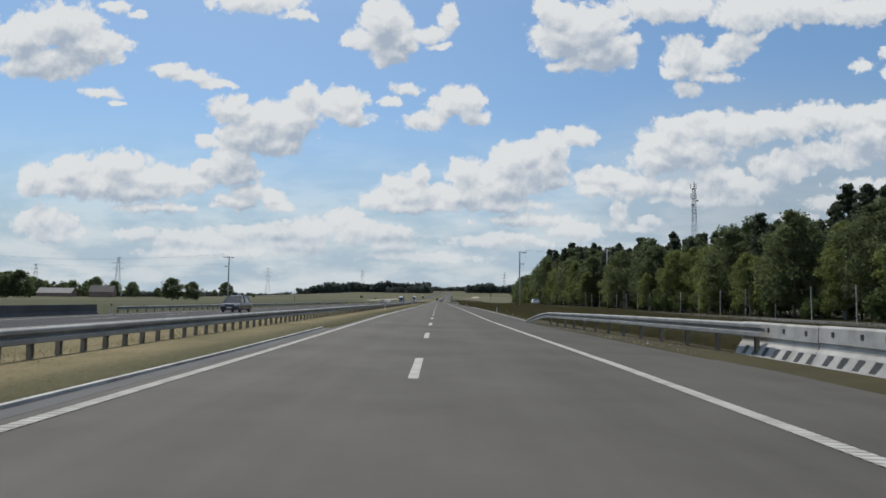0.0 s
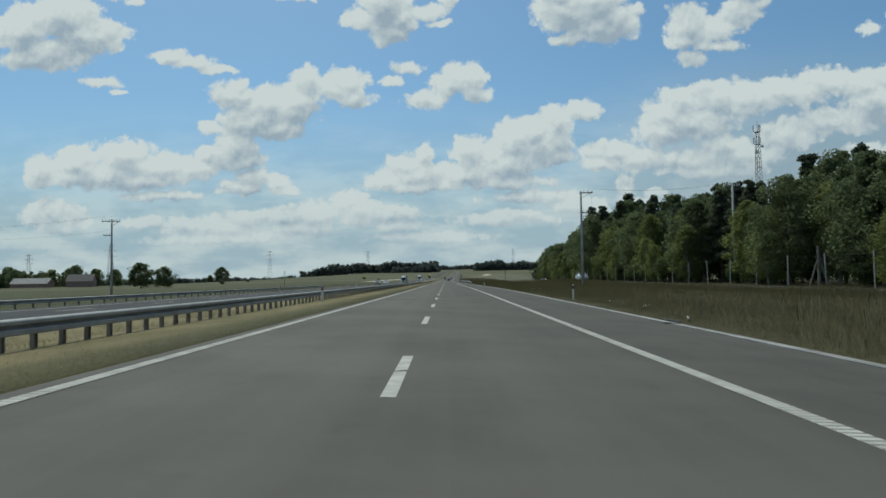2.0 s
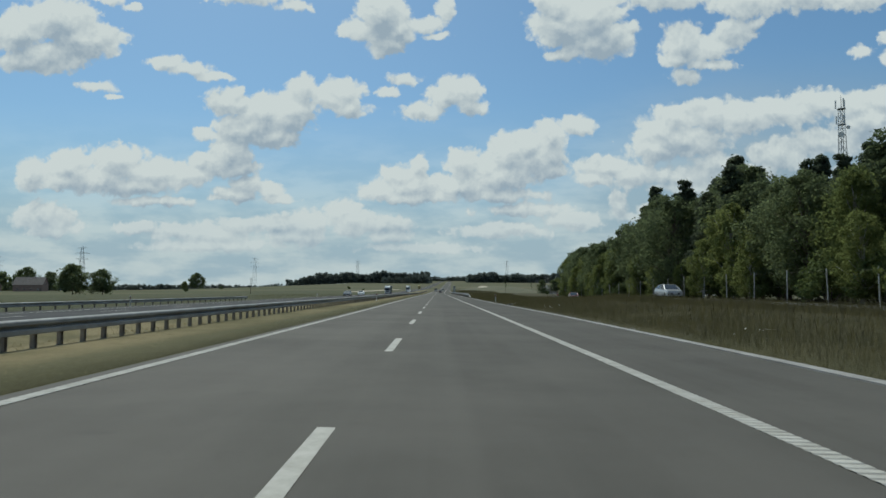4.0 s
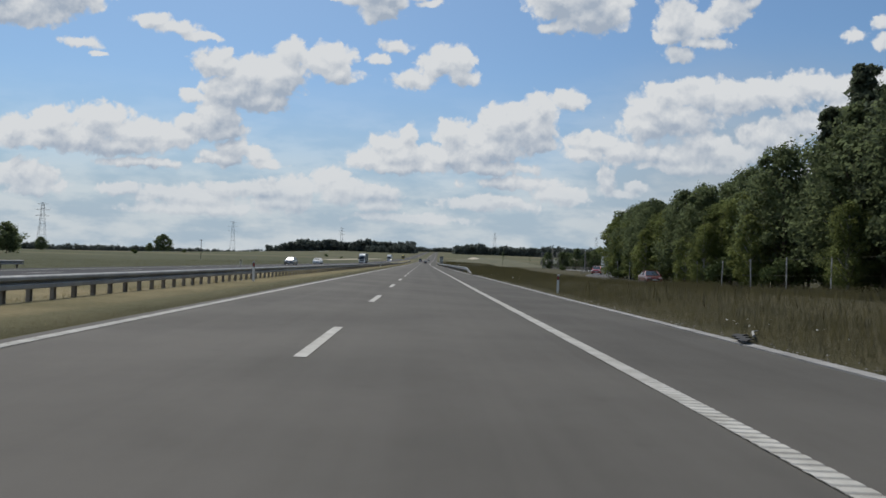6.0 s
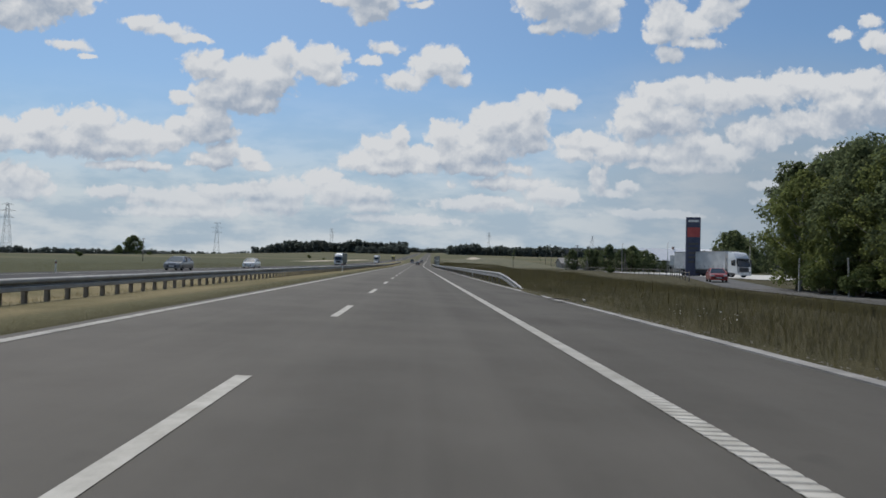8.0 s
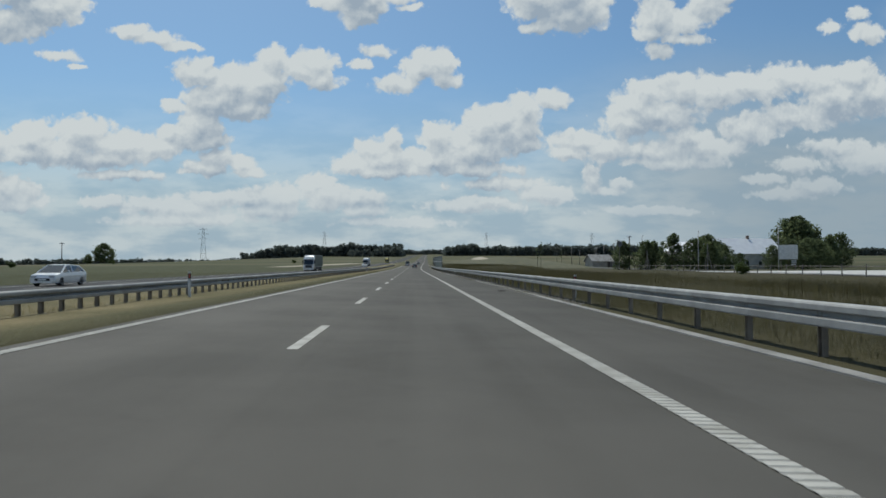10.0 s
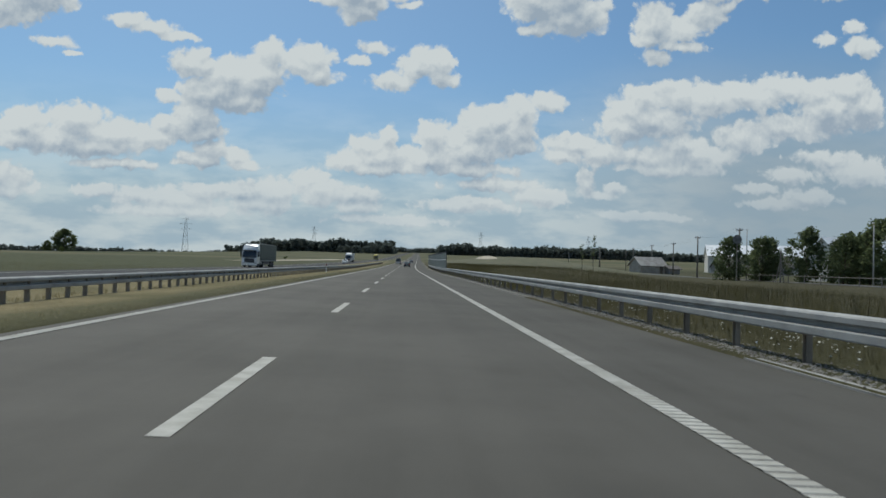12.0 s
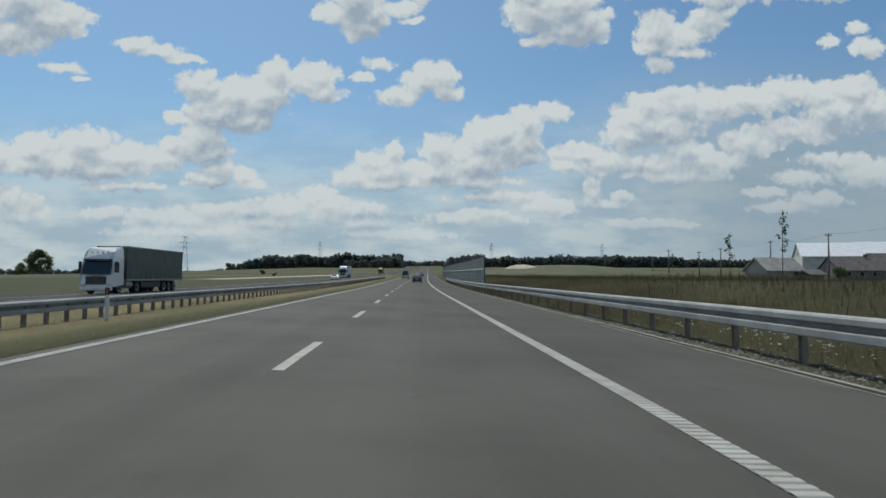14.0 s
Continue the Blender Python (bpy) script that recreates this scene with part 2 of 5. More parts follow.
def material(name, dark, light, rough=0.7, metal=0.0, scale=6.0, fine=60.0, bump=0.15, grain=0.35, per_object=0.0, spec=0.5):
    """Two tones mixed by a coarse and a fine noise, with fine relief."""
    m = bpy.data.materials.new(name)
    m.use_nodes = True
    t = m.node_tree
    bsdf = t.nodes["Principled BSDF"]
    at = t.nodes.new("ShaderNodeNewGeometry").outputs["Position"]
    a = node(t, "ShaderNodeTexNoise", Vector=at, Scale=scale, Detail=5.0, Roughness=0.6).outputs["Fac"]
    b = node(t, "ShaderNodeTexNoise", Vector=at, Scale=fine, Detail=3.0, Roughness=0.6).outputs["Fac"]
    f = calc(t, "MULTIPLY_ADD", calc(t, "SUBTRACT", b, 0.5), grain * 2, ramp(t, a, 0.3, 0.7))
    if per_object:
        r = t.nodes.new("ShaderNodeObjectInfo").outputs["Random"]
        f = calc(t, "MULTIPLY_ADD", calc(t, "SUBTRACT", r, 0.5), per_object * 2, f)
    f = calc(t, "MINIMUM", calc(t, "MAXIMUM", f, 0.0), 1.0)
    t.links.new(blend(t, f, dark, light), bsdf.inputs["Base Color"])
    bsdf.inputs["Roughness"].default_value, bsdf.inputs["Metallic"].default_value = rough, metal
    bsdf.inputs["Specular IOR Level"].default_value = spec
    if bump:
        n = node(t, "ShaderNodeBump", Height=b, Strength=bump, Distance=0.02)
        t.links.new(n.outputs[0], bsdf.inputs["Normal"])
    return m


def leaf_material(name, dark, light, through_light, upright=False):
    m = bpy.data.materials.new(name)
    m.use_nodes = True
    t = m.node_tree
    out = t.nodes["Material Output"]
    bsdf = t.nodes["Principled BSDF"]
    geo = t.nodes.new("ShaderNodeNewGeometry")
    tree_rand = t.nodes.new("ShaderNodeObjectInfo").outputs["Random"]
    patch = node(t, "ShaderNodeTexNoise", Vector=geo.outputs["Position"], Scale=0.35, Detail=2.0).outputs["Fac"]
    f = calc(t, "MULTIPLY_ADD", geo.outputs["Random Per Island"], 0.45, calc(t, "MULTIPLY_ADD", tree_rand, 0.45, calc(t, "MULTIPLY", ramp(t, patch, 0.25, 0.75) if upright else patch, 0.8 if upright else 0.3)))
    f = calc(t, "MINIMUM", calc(t, "MAXIMUM", calc(t, "SUBTRACT", f, 0.3 if upright else 0.1), 0.0), 1.0)
    tone = blend(t, f, dark, light)
    t.links.new(tone, bsdf.inputs["Base Color"])
    bsdf.inputs["Roughness"].default_value = 0.75
    bsdf.inputs["Specular IOR Level"].default_value = 0.12
    if upright:
        # a dense sward takes light from above like the soil it hides
        t.links.new(node(t, "ShaderNodeCombineXYZ", X=-0.15, Y=0.1, Z=0.98).outputs[0], bsdf.inputs["Normal"])
    tr = node(t, "ShaderNodeBsdfTranslucent", Color=tone)
    mix = node(t, "ShaderNodeMixShader", i0=through_light, i1=bsdf.outputs[0], i2=tr.outputs[0])
    t.links.new(mix.outputs[0], out.inputs["Surface"])
    return m


def glass_material(name, tint):
    m = bpy.data.materials.new(name)
    m.use_nodes = True
    b = m.node_tree.nodes["Principled BSDF"]
    b.inputs["Base Color"].default_value = (*tint, 1)
    b.inputs["Roughness"].default_value = 0.06
    b.inputs["Specular IOR Level"].default_value = 0.8
    return m


def asphalt_with_tracks():
    m = material("asphalt", (0.083, 0.078, 0.069), (0.112, 0.105, 0.093), 0.88, 0, 0.25, 90, 0.25, 0.28, spec=0.12)
    t = m.node_tree
    bsdf = t.nodes["Principled BSDF"]
    tone = bsdf.inputs["Base Color"].links[0].from_socket
    at = t.nodes.new("ShaderNodeNewGeometry").outputs["Position"]
    lane = node(t, "ShaderNodeMapping", Vector=at)
    lane.inputs["Scale"].default_value = (0.9, 0.006, 0.0)
    wear = node(t, "ShaderNodeTexNoise", Vector=lane.outputs[0], Scale=1.0, Detail=4.0, Roughness=0.6).outputs["Fac"]
    tone = blend(t, calc(t, "MULTIPLY", ramp(t, wear, 0.35, 0.7), 0.30), tone, (0.142, 0.134, 0.119))
    spots = node(t, "ShaderNodeTexNoise", Vector=at, Scale=1.3, Detail=2.0).outputs["Fac"]
    tone = blend(t, calc(t, "MULTIPLY", ramp(t, spots, 0.66, 0.80), 0.18), tone, (0.035, 0.034, 0.033))
    # paler across the fast lane, darker towards the hard shoulder
    across = node(t, "ShaderNodeSeparateXYZ", Vector=at).outputs[0]
    tone = vcalc(t, "MULTIPLY", tone, blend(t, ramp(t, across, -5.0, 7.0), (1.20, 1.19, 1.18), (0.88, 0.88, 0.88)))
    t.links.new(tone, bsdf.inputs["Base Color"])
    return m


DARK_ASPHALT = material("dark_asphalt", (0.048, 0.047, 0.047), (0.070, 0.068, 0.067), 0.88, 0, 0.25, 90, 0.25, 0.28, spec=0.12)
ASPHALT = asphalt_with_tracks()
OLD_ASPHALT = material("old_asphalt", (0.075, 0.075, 0.075), (0.11, 0.108, 0.105), 0.85, 0, 0.3, 60, 0.2, 0.25, spec=0.3)
PAINT_WHITE = material("road_paint", (0.34, 0.325, 0.285), (0.48, 0.465, 0.42), 0.75, 0, 2.5, 70, 0.1, 0.35, spec=0.15)
PAINT_WORN = material("worn_road_paint", (0.15, 0.145, 0.13), (0.26, 0.25, 0.225), 0.8, 0, 2.5, 70, 0.1, 0.35, spec=0.15)
CONCRETE = material("concrete", (0.30, 0.29, 0.27), (0.46, 0.45, 0.42), 0.85, 0, 1.5, 40, 0.3, 0.3)
PALE_CONCRETE = material("pale_concrete", (0.40, 0.39, 0.37), (0.55, 0.54, 0.51), 0.85, 0, 2.0, 30, 0.25, 0.25)
EDGE_CONC = material("edge_concrete", (0.19, 0.183, 0.17), (0.31, 0.30, 0.28), 0.88, 0, 1.2, 35, 0.3, 0.4)
BLACK_PAINT = material("black_paint", (0.02, 0.02, 0.022), (0.05, 0.05, 0.05), 0.6, 0, 3, 50, 0.05)
GALV = material("galvanised_steel", (0.25, 0.25, 0.24), (0.36, 0.357, 0.345), 0.6, 0.15, 1.2, 25, 0.05, 0.3, spec=0.3)
GALV_POST = material("galvanised_post", (0.19, 0.165, 0.135), (0.30, 0.265, 0.22), 0.8, 0.0, 2, 30, 0.05, 0.3, 0.2, spec=0.2)
GRAVEL = material("gravel", (0.15, 0.135, 0.115), (0.34, 0.315, 0.28), 0.9, 0, 3, 40, 0.3, 0.4, 0.2)
BARK = material("bark", (0.06, 0.045, 0.035), (0.16, 0.125, 0.10), 0.9, 0, 2, 25, 0.5, 0.4)
BIRCH = material("pale_bark", (0.20, 0.19, 0.17), (0.42, 0.41, 0.38), 0.85, 0, 2.5, 18, 0.3, 0.5)
POLE_WOOD = material("weathered_pole", (0.14, 0.12, 0.10), (0.26, 0.24, 0.21), 0.85, 0, 1.5, 30, 0.3)
POLE_CONC = material("concrete_pole", (0.30, 0.29, 0.28), (0.44, 0.43, 0.41), 0.8, 0, 1.0, 30, 0.2)
STEEL_DARK = material("dark_steel", (0.10, 0.105, 0.11), (0.18, 0.185, 0.19), 0.5, 0.6, 2, 30, 0.05)
PYLON_STEEL = material("pylon_steel", (0.22, 0.23, 0.24), (0.32, 0.33, 0.34), 0.6, 0.4, 1, 20, 0.02)
MAST_RED = material("mast_red", (0.38, 0.10, 0.08), (0.50, 0.16, 0.12), 0.6, 0.1, 1, 20, 0.02)
MAST_WHITE = material("mast_white", (0.55, 0.55, 0.54), (0.72, 0.72, 0.70), 0.6, 0.1, 1, 20, 0.02)
PLASTIC_WHITE = material("white_plastic", (0.58, 0.58, 0.56), (0.76, 0.76, 0.74), 0.5, 0, 3, 30, 0.03)
RUBBER = material("tyre_rubber", (0.015, 0.015, 0.016), (0.035, 0.035, 0.035), 0.85, 0, 5, 60, 0.1)
RIM = material("wheel_rim", (0.35, 0.35, 0.36), (0.5, 0.5, 0.51), 0.35, 0.8, 5, 30, 0.02)
GLASS = glass_material("car_glass", (0.02, 0.025, 0.03))
LAMP_GLASS = glass_material("lamp_glass", (0.5, 0.5, 0.5))
TAIL_RED = glass_material("tail_lamp_red", (0.35, 0.02, 0.015))
BARRIER_GREEN = material("noise_panel", (0.10, 0.13, 0.12), (0.16, 0.19, 0.18), 0.7, 0.1, 0.8, 25, 0.2, 0.25, 0.15)
ROOF_TILE = material("roof_tile", (0.10, 0.088, 0.08), (0.18, 0.158, 0.142), 0.85, 0, 1.2, 12, 0.3)
ROOF_GREY = material("fibre_roof", (0.26, 0.24, 0.22), (0.40, 0.38, 0.35), 0.85, 0, 0.8, 12, 0.3)
ROOF_WHITE = material("pale_sheet_roof", (0.78, 0.78, 0.78), (0.88, 0.88, 0.87), 0.45, 0.2, 0.6, 20, 0.05)
PLASTER = material("pale_plaster", (0.50, 0.48, 0.43), (0.66, 0.64, 0.58), 0.85, 0, 0.8, 20, 0.15)
PLASTER_BEIGE = material("beige_render", (0.30, 0.27, 0.235), (0.40, 0.37, 0.33), 0.85, 0, 0.8, 20, 0.15)
PLASTER_GREY = material("grey_plaster", (0.20, 0.188, 0.175), (0.29, 0.275, 0.255), 0.85, 0, 0.8, 20, 0.15)
BRICK_RED = material("brick_wall", (0.20, 0.135, 0.11), (0.30, 0.21, 0.175), 0.85, 0, 1.5, 18, 0.3)
WOOD_DARK = material("dark_boards", (0.10, 0.08, 0.065), (0.18, 0.15, 0.12), 0.85, 0, 2, 15, 0.3)
SIGN_BLUE = material("sign_navy", (0.035, 0.045, 0.09), (0.06, 0.07, 0.12), 0.45, 0, 1, 20, 0.02)
SIGN_RED = material("sign_red", (0.35, 0.05, 0.05), (0.45, 0.08, 0.07), 0.45, 0, 1, 20, 0.02)
LEAF_PINE = leaf_material("pine_needles", (0.078, 0.098, 0.068), (0.130, 0.152, 0.090), 0.58)
LEAF_DARK = leaf_material("dark_leaves", (0.096, 0.122, 0.064), (0.165, 0.196, 0.092), 0.64)
LEAF_LIGHT = leaf_material("light_leaves", (0.130, 0.160, 0.058), (0.235, 0.260, 0.090), 0.66)
# paler, bluer leaf tone: distance haze put into the colour
LEAF_HAZED = leaf_material("far_leaves", (0.110, 0.130, 0.118), (0.160, 0.182, 0.158), 0.6)
BUSH_LEAF = leaf_material("bush_leaves", (0.060, 0.084, 0.032), (0.130, 0.160, 0.056), 0.4)
GRASS_TALL = leaf_material("tall_grass", (0.052, 0.053, 0.024), (0.086, 0.081, 0.037), 0.14, True)
GRASS_DRY = leaf_material("dry_grass", (0.20, 0.170, 0.085), (0.38, 0.31, 0.170), 0.4)
FLOWER = leaf_material("white_flower", (0.6, 0.6, 0.55), (0.85, 0.85, 0.8), 0.2)
REED = leaf_material("brown_stalks", (0.06, 0.045, 0.03), (0.14, 0.10, 0.06), 0.15)


def ground_material():
    m = bpy.data.materials.new("grassland")
    m.use_nodes = True
    t = m.node_tree
    bsdf = t.nodes["Principled BSDF"]
    at = t.nodes.new("ShaderNodeNewGeometry").outputs["Position"]
    ax = node(t, "ShaderNodeSeparateXYZ", Vector=at)
    big = node(t, "ShaderNodeTexNoise", Vector=at, Scale=0.012, Detail=4.0, Roughness=0.6).outputs["Fac"]
    mid = node(t, "ShaderNodeTexNoise", Vector=at, Scale=0.22, Detail=6.0, Roughness=0.65).outputs["Fac"]
    small = node(t, "ShaderNodeTexNoise", Vector=at, Scale=9.0, Detail=6.0, Roughness=0.7).outputs["Fac"]
    band_at = node(t, "ShaderNodeMapping", Vector=at)
    band_at.inputs["Scale"].default_value = (0.0018, 0.010, 0.0)
    band = node(t, "ShaderNodeTexNoise", Vector=band_at.outputs[0], Scale=1.0, Detail=3.0).outputs["Fac"]
    field = blend(t, ramp(t, band, 0.44, 0.56), (0.070, 0.076, 0.038), (0.145, 0.129, 0.076))
    field = blend(t, calc(t, "MULTIPLY", ramp(t, mid, 0.35, 0.7), 0.5), field, (0.105, 0.108, 0.052))
    # verge tones darkened to include the tall grass's own shade
    verge = blend(t, ramp(t, mid, 0.3, 0.7), (0.044, 0.041, 0.020), (0.080, 0.069, 0.035))
    median = blend(t, ramp(t, mid, 0.3, 0.7), (0.150, 0.132, 0.066), (0.290, 0.235, 0.130))
    # greener by the carriageway, straw-coloured under the guardrail
    clump = calc(t, "MULTIPLY_ADD", mid, 1.1, ramp(t, ax.outputs[0], -7.4, -4.4))
    median = blend(t, calc(t, "MULTIPLY", ramp(t, clump, 0.75, 1.35), 0.75), median, (0.088, 0.088, 0.044))
    right = ramp(t, ax.outputs[0], 4.0, 8.0)
    far_right = ramp(t, ax.outputs[0], 40.0, 140.0)
    left = ramp(t, ax.outputs[0], -30.0, -27.0)
    tone = blend(t, left, field, median)
    rough_left = calc(t, "MULTIPLY", ramp(t, ax.outputs[0], -170.0, -110.0), calc(t, "SUBTRACT", 1.0, left))
    tone = blend(t, rough_left, tone, blend(t, ramp(t, mid, 0.3, 0.7), (0.052, 0.060, 0.029), (0.092, 0.094, 0.047)))
    tone = blend(t, right, tone, verge)
    far_field = blend(t, ramp(t, band, 0.40, 0.60), (0.048, 0.055, 0.026), (0.078, 0.074, 0.038))
    tone = blend(t, far_right, tone, far_field)
    tone = blend(t, ramp(t, ax.outputs[1], 620.0, 760.0), tone, field)
    tone = blend(t, calc(t, "MULTIPLY", ramp(t, big, 0.45, 0.65), 0.35), tone, (0.085, 0.088, 0.040))
    tone = blend(t, calc(t, "MULTIPLY", ramp(t, small, 0.3, 0.7), 0.45), tone, (0.055, 0.050, 0.024))
    t.links.new(tone, bsdf.inputs["Base Color"])
    bsdf.inputs["Roughness"].default_value = 0.95
    bsdf.inputs["Specular IOR Level"].default_value = 0.15
    n = node(t, "ShaderNodeBump", Height=small, Strength=0.7, Distance=0.08)
    t.links.new(n.outputs[0], bsdf.inputs["Normal"])
    return m


GROUND = ground_material()
SANDY = material("sandy_soil", (0.30, 0.25, 0.18), (0.46, 0.41, 0.32), 0.95, 0, 0.4, 8, 0.4)

# ---------------- mesh helpers ----------------


class Shape:
    """Collects vertices and faces of one mesh."""

    def __init__(self):
        self.v, self.f = [], []

    def add(self, verts, faces):
        n = len(self.v)
        self.v.extend([tuple(p) for p in verts])
        self.f.extend([tuple(i + n for i in f) for f in faces])
        return self

    def box(self, x0, x1, y0, y1, z0, z1, bevel=0.0):
        if bevel <= 0:
            return self.add([(x, y, z) for z in (z0, z1) for y in (y0, y1) for x in (x0, x1)],
                            [(0, 2, 3, 1), (4, 5, 7, 6), (0, 1, 5, 4), (2, 6, 7, 3), (0, 4, 6, 2), (1, 3, 7, 5)])
        b = bevel
        rings = []
        for z, s in ((z0, b), (z0 + b, 0), (z1 - b, 0), (z1, b)):
            rings.append([(x0 + b, y0 + s, z), (x1 - b, y0 + s, z), (x1 - s, y0 + b, z), (x1 - s, y1 - b, z),
                          (x1 - b, y1 - s, z), (x0 + b, y1 - s, z), (x0 + s, y1 - b, z), (x0 + s, y0 + b, z)])
        return self.loft(rings)

    def loft(self, rings, close=True, caps=True):
        n = len(rings[0])
        verts = [p for r in rings for p in r]
        faces = []
        for k in range(len(rings) - 1):
            for i in range(n if close else n - 1):
                j = (i + 1) % n
                faces.append((k * n + i, k * n + j, (k + 1) * n + j, (k + 1) * n + i))
        if caps and close:
            faces.append(tuple(range(n - 1, -1, -1)))
            faces.append(tuple((len(rings) - 1) * n + i for i in range(n)))
        return self.add(verts, faces)

    def tube(self, a, b, r0, r1=None, n=8):
        a, b = Vector(a), Vector(b)
        r1 = r0 if r1 is None else r1
        d = (b - a).normalized()
        u = d.cross(Vector((0, 0, 1)) if abs(d.z) < 0.9 else Vector((1, 0, 0))).normalized()
        w = d.cross(u)
        rings = [[c + (u * math.cos(2 * math.pi * i / n) + w * math.sin(2 * math.pi * i / n)) * r for i in range(n)] for c, r in ((a, r0), (b, r1))]
        return self.loft(rings)

    def quads(self, pts):
        """pts: array of k x 4 x 3."""
        n = len(self.v)
        k = len(pts)
        self.v.extend(map(tuple, pts.reshape(-1, 3).tolist()))
        self.f.extend([(n + 4 * i, n + 4 * i + 1, n + 4 * i + 2, n + 4 * i + 3) for i in range(k)])
        return self

    def tris(self, pts):
        """pts: array of k x 3 x 3."""
        n = len(self.v)
        self.v.extend(map(tuple, pts.reshape(-1, 3).tolist()))
        self.f.extend([(n + 3 * i, n + 3 * i + 1, n + 3 * i + 2) for i in range(len(pts))])
        return self

    def mesh(self, name, mat, smooth=False):
        me = bpy.data.meshes.new(name)
        me.from_pydata(self.v, [], self.f)
        me.materials.append(mat)
        if smooth:
            me.polygons.foreach_set("use_smooth", [True] * len(me.polygons))
        me.update()
        return me


def part(name, shape, mat, parent, label="", smooth=False):
    me = shape if isinstance(shape, bpy.types.Mesh) else shape.mesh(name, mat, smooth)
    ob = new(name, me)
    ob.parent = parent
    if label:
        tagged(ob, label)
    return ob


def thing(name, label, category, at=(0, 0, 0), turn=0.0, group="", kind=""):
    ob = new(name)
    ob.empty_display_size = 0.2
    ob.matrix_basis = pose(*at, 0, 0, turn)
    return tagged(ob, label, category, group, kind)


def single(name, shape, mat, label, category, at=(0, 0, 0), turn=0.0, group="", kind="", smooth=False):
    me = shape if isinstance(shape, bpy.types.Mesh) else shape.mesh(name, mat, smooth)
    ob = new(name, me)
    ob.matrix_basis = pose(*at, 0, 0, turn)
    return tagged(ob, label, category, group, kind)


# ---------------- lie of the land ----------------


def bank(y):
    """Crossfall of the carriageway, down to the right."""
    return float(np.interp(y, (0, 15, 30, 52, 118, 150, 190, 215, 278, 320, 374),
                           (0.0174, 0.0165, 0.0299, 0.048, 0.0178, 0.0144, 0.026, 0.0257, 0.0302, 0.0271, 0.0278)))


def bend(y):
    """Sideways shift of the road: straight, then a short gentle right-hand bend."""
    a, b, k = 420.0, 560.0, 0.022
    if y < a:
        return 0.0
    if y < b:
        return k * (y - a) ** 2 / (2 * (b - a))
    return k * (b - a) / 2 + k * (y - b)


def rise(y):
    d1, d2 = max(0.0, y - 430), max(0.0, y - 800)
    return 0.011 * (d1 - 60 * (1 - math.exp(-d1 / 60))) + 0.010 * (d2 - 100 * (1 - math.exp(-d2 / 100)))


L_EDGE = -4.05                         # left edge of our asphalt
L_LINE, R_LINE = -3.70, 4.46          # painted edge lines


def r_edge(y):
    """Outer edge of the hard shoulder."""
    return float(np.interp(y, (45, 62, 235, 258, 300), (7.72, 8.12, 8.12, 7.85, 7.76)))


def road_z(s, y):
    return rise(y) - bank(y) * s


def opposite_z(s, y):
    return rise(y) - 0.03 + 0.012 * (s + 16.0)


def land(x, y):
    s = x - bend(y)
    e = r_edge(y)
    e1, e2 = road_z(L_EDGE, y), road_z(e, y)
    # the hill lies under the road; the plain far to the left stays low
    z0 = rise(y) * float(np.interp(s, (-430, -250), (0, 1)))
    xs = (-3000, -120, -60, -36, -30, -28.2, -28.0, -16.7, -16.5, -15, -11.5, -9, -7.9, -4.25, -4.0, e - 0.12, e + 0.08, e + 0.88, 10.0, 14.0, 22.0, 3000)
    zs = (-0.6, -0.6, -0.6, -0.7, -0.35, -0.19, -1.4, -1.4, -0.06, -0.08, -0.35, -0.08, 0.03, 0.0, -0.8, -0.8, 0.0, 0.05, 0.0, 0.0, 0.0, 0.0)
    base = float(np.interp(s, xs, zs)) + z0
    if -7.9 < s <= -4.25:
        k = (s + 7.9) / 3.65
        base += k * (e1 - 0.02 - z0)
    elif e + 0.08 <= s < 14.0:
        k = (14.0 - s) / (13.92 - e)
        base += k * (e2 - 0.02 - z0) + (1 - k) * 0.2
    elif s >= 14:
        base += 0.2
    # a low grassy bank between the road and the farms
    base += 0.95 * float(np.interp(y, (372, 402, 640, 760), (0, 1, 1, 0))) * float(np.interp(s, (9.5, 15, 22, 36), (0, 1, 1, 0)))
    # the local road dips towards the filling station
    base += float(np.interp(y, (100, 178, 230, 270, 300), (0, 0.35, -0.6, -0.4, 0))) * float(np.interp(s, (13, 21, 60, 140), (0, 1, 1, 0)))
    if abs(s) > 40:
        base += 0.5 * noise.noise((x * 0.01, y * 0.01, 0)) * min(1.0, (abs(s) - 40) / 60)
    return base


GX = sorted(set([-3500, -2500, -1800, -1300, -900, -650, -480, -360, -280, -220, -170, -130, -100, -80, -60, -48, -40, -36, -33, -30, -28.3, -28.2, -28.0,
                 -16.7, -16.5, -15, -13, -11.5, -10, -9, -7.9, -6.5, -5.5, -4.25, -4.0, 7.6, 7.8, 8.05, 8.25, 8.6, 9.0, 9.5, 10, 11, 12.5, 14, 16, 18, 20, 22, 25, 28, 32, 36, 40, 50, 60,
                 80, 100, 130, 170, 220, 280, 360, 480, 650, 900, 1300, 1800, 2500, 3500]))
GY = [-1500, -800, -400, -200, -100, -50] + [float(y) for y in range(-30, 560, 6)] + [float(y) for y in range(560, 900, 20)] + [float(y) for y in range(900, 1800, 60)] + [1900, 2100, 2400, 2800, 3300, 3900, 4600]
gs = Shape()
gv = [(x + bend(y), y, land(x + bend(y), y)) for y in GY for x in GX]
nx = len(GX)
gs.add(gv, [(j * nx + i, j * nx + i + 1, (j + 1) * nx + i + 1, (j + 1) * nx + i) for j in range(len(GY) - 1) for i in range(nx - 1)])
single("ground", gs, GROUND, "dry summer grassland and fields running to the horizon", "ground", kind="structure", smooth=True)

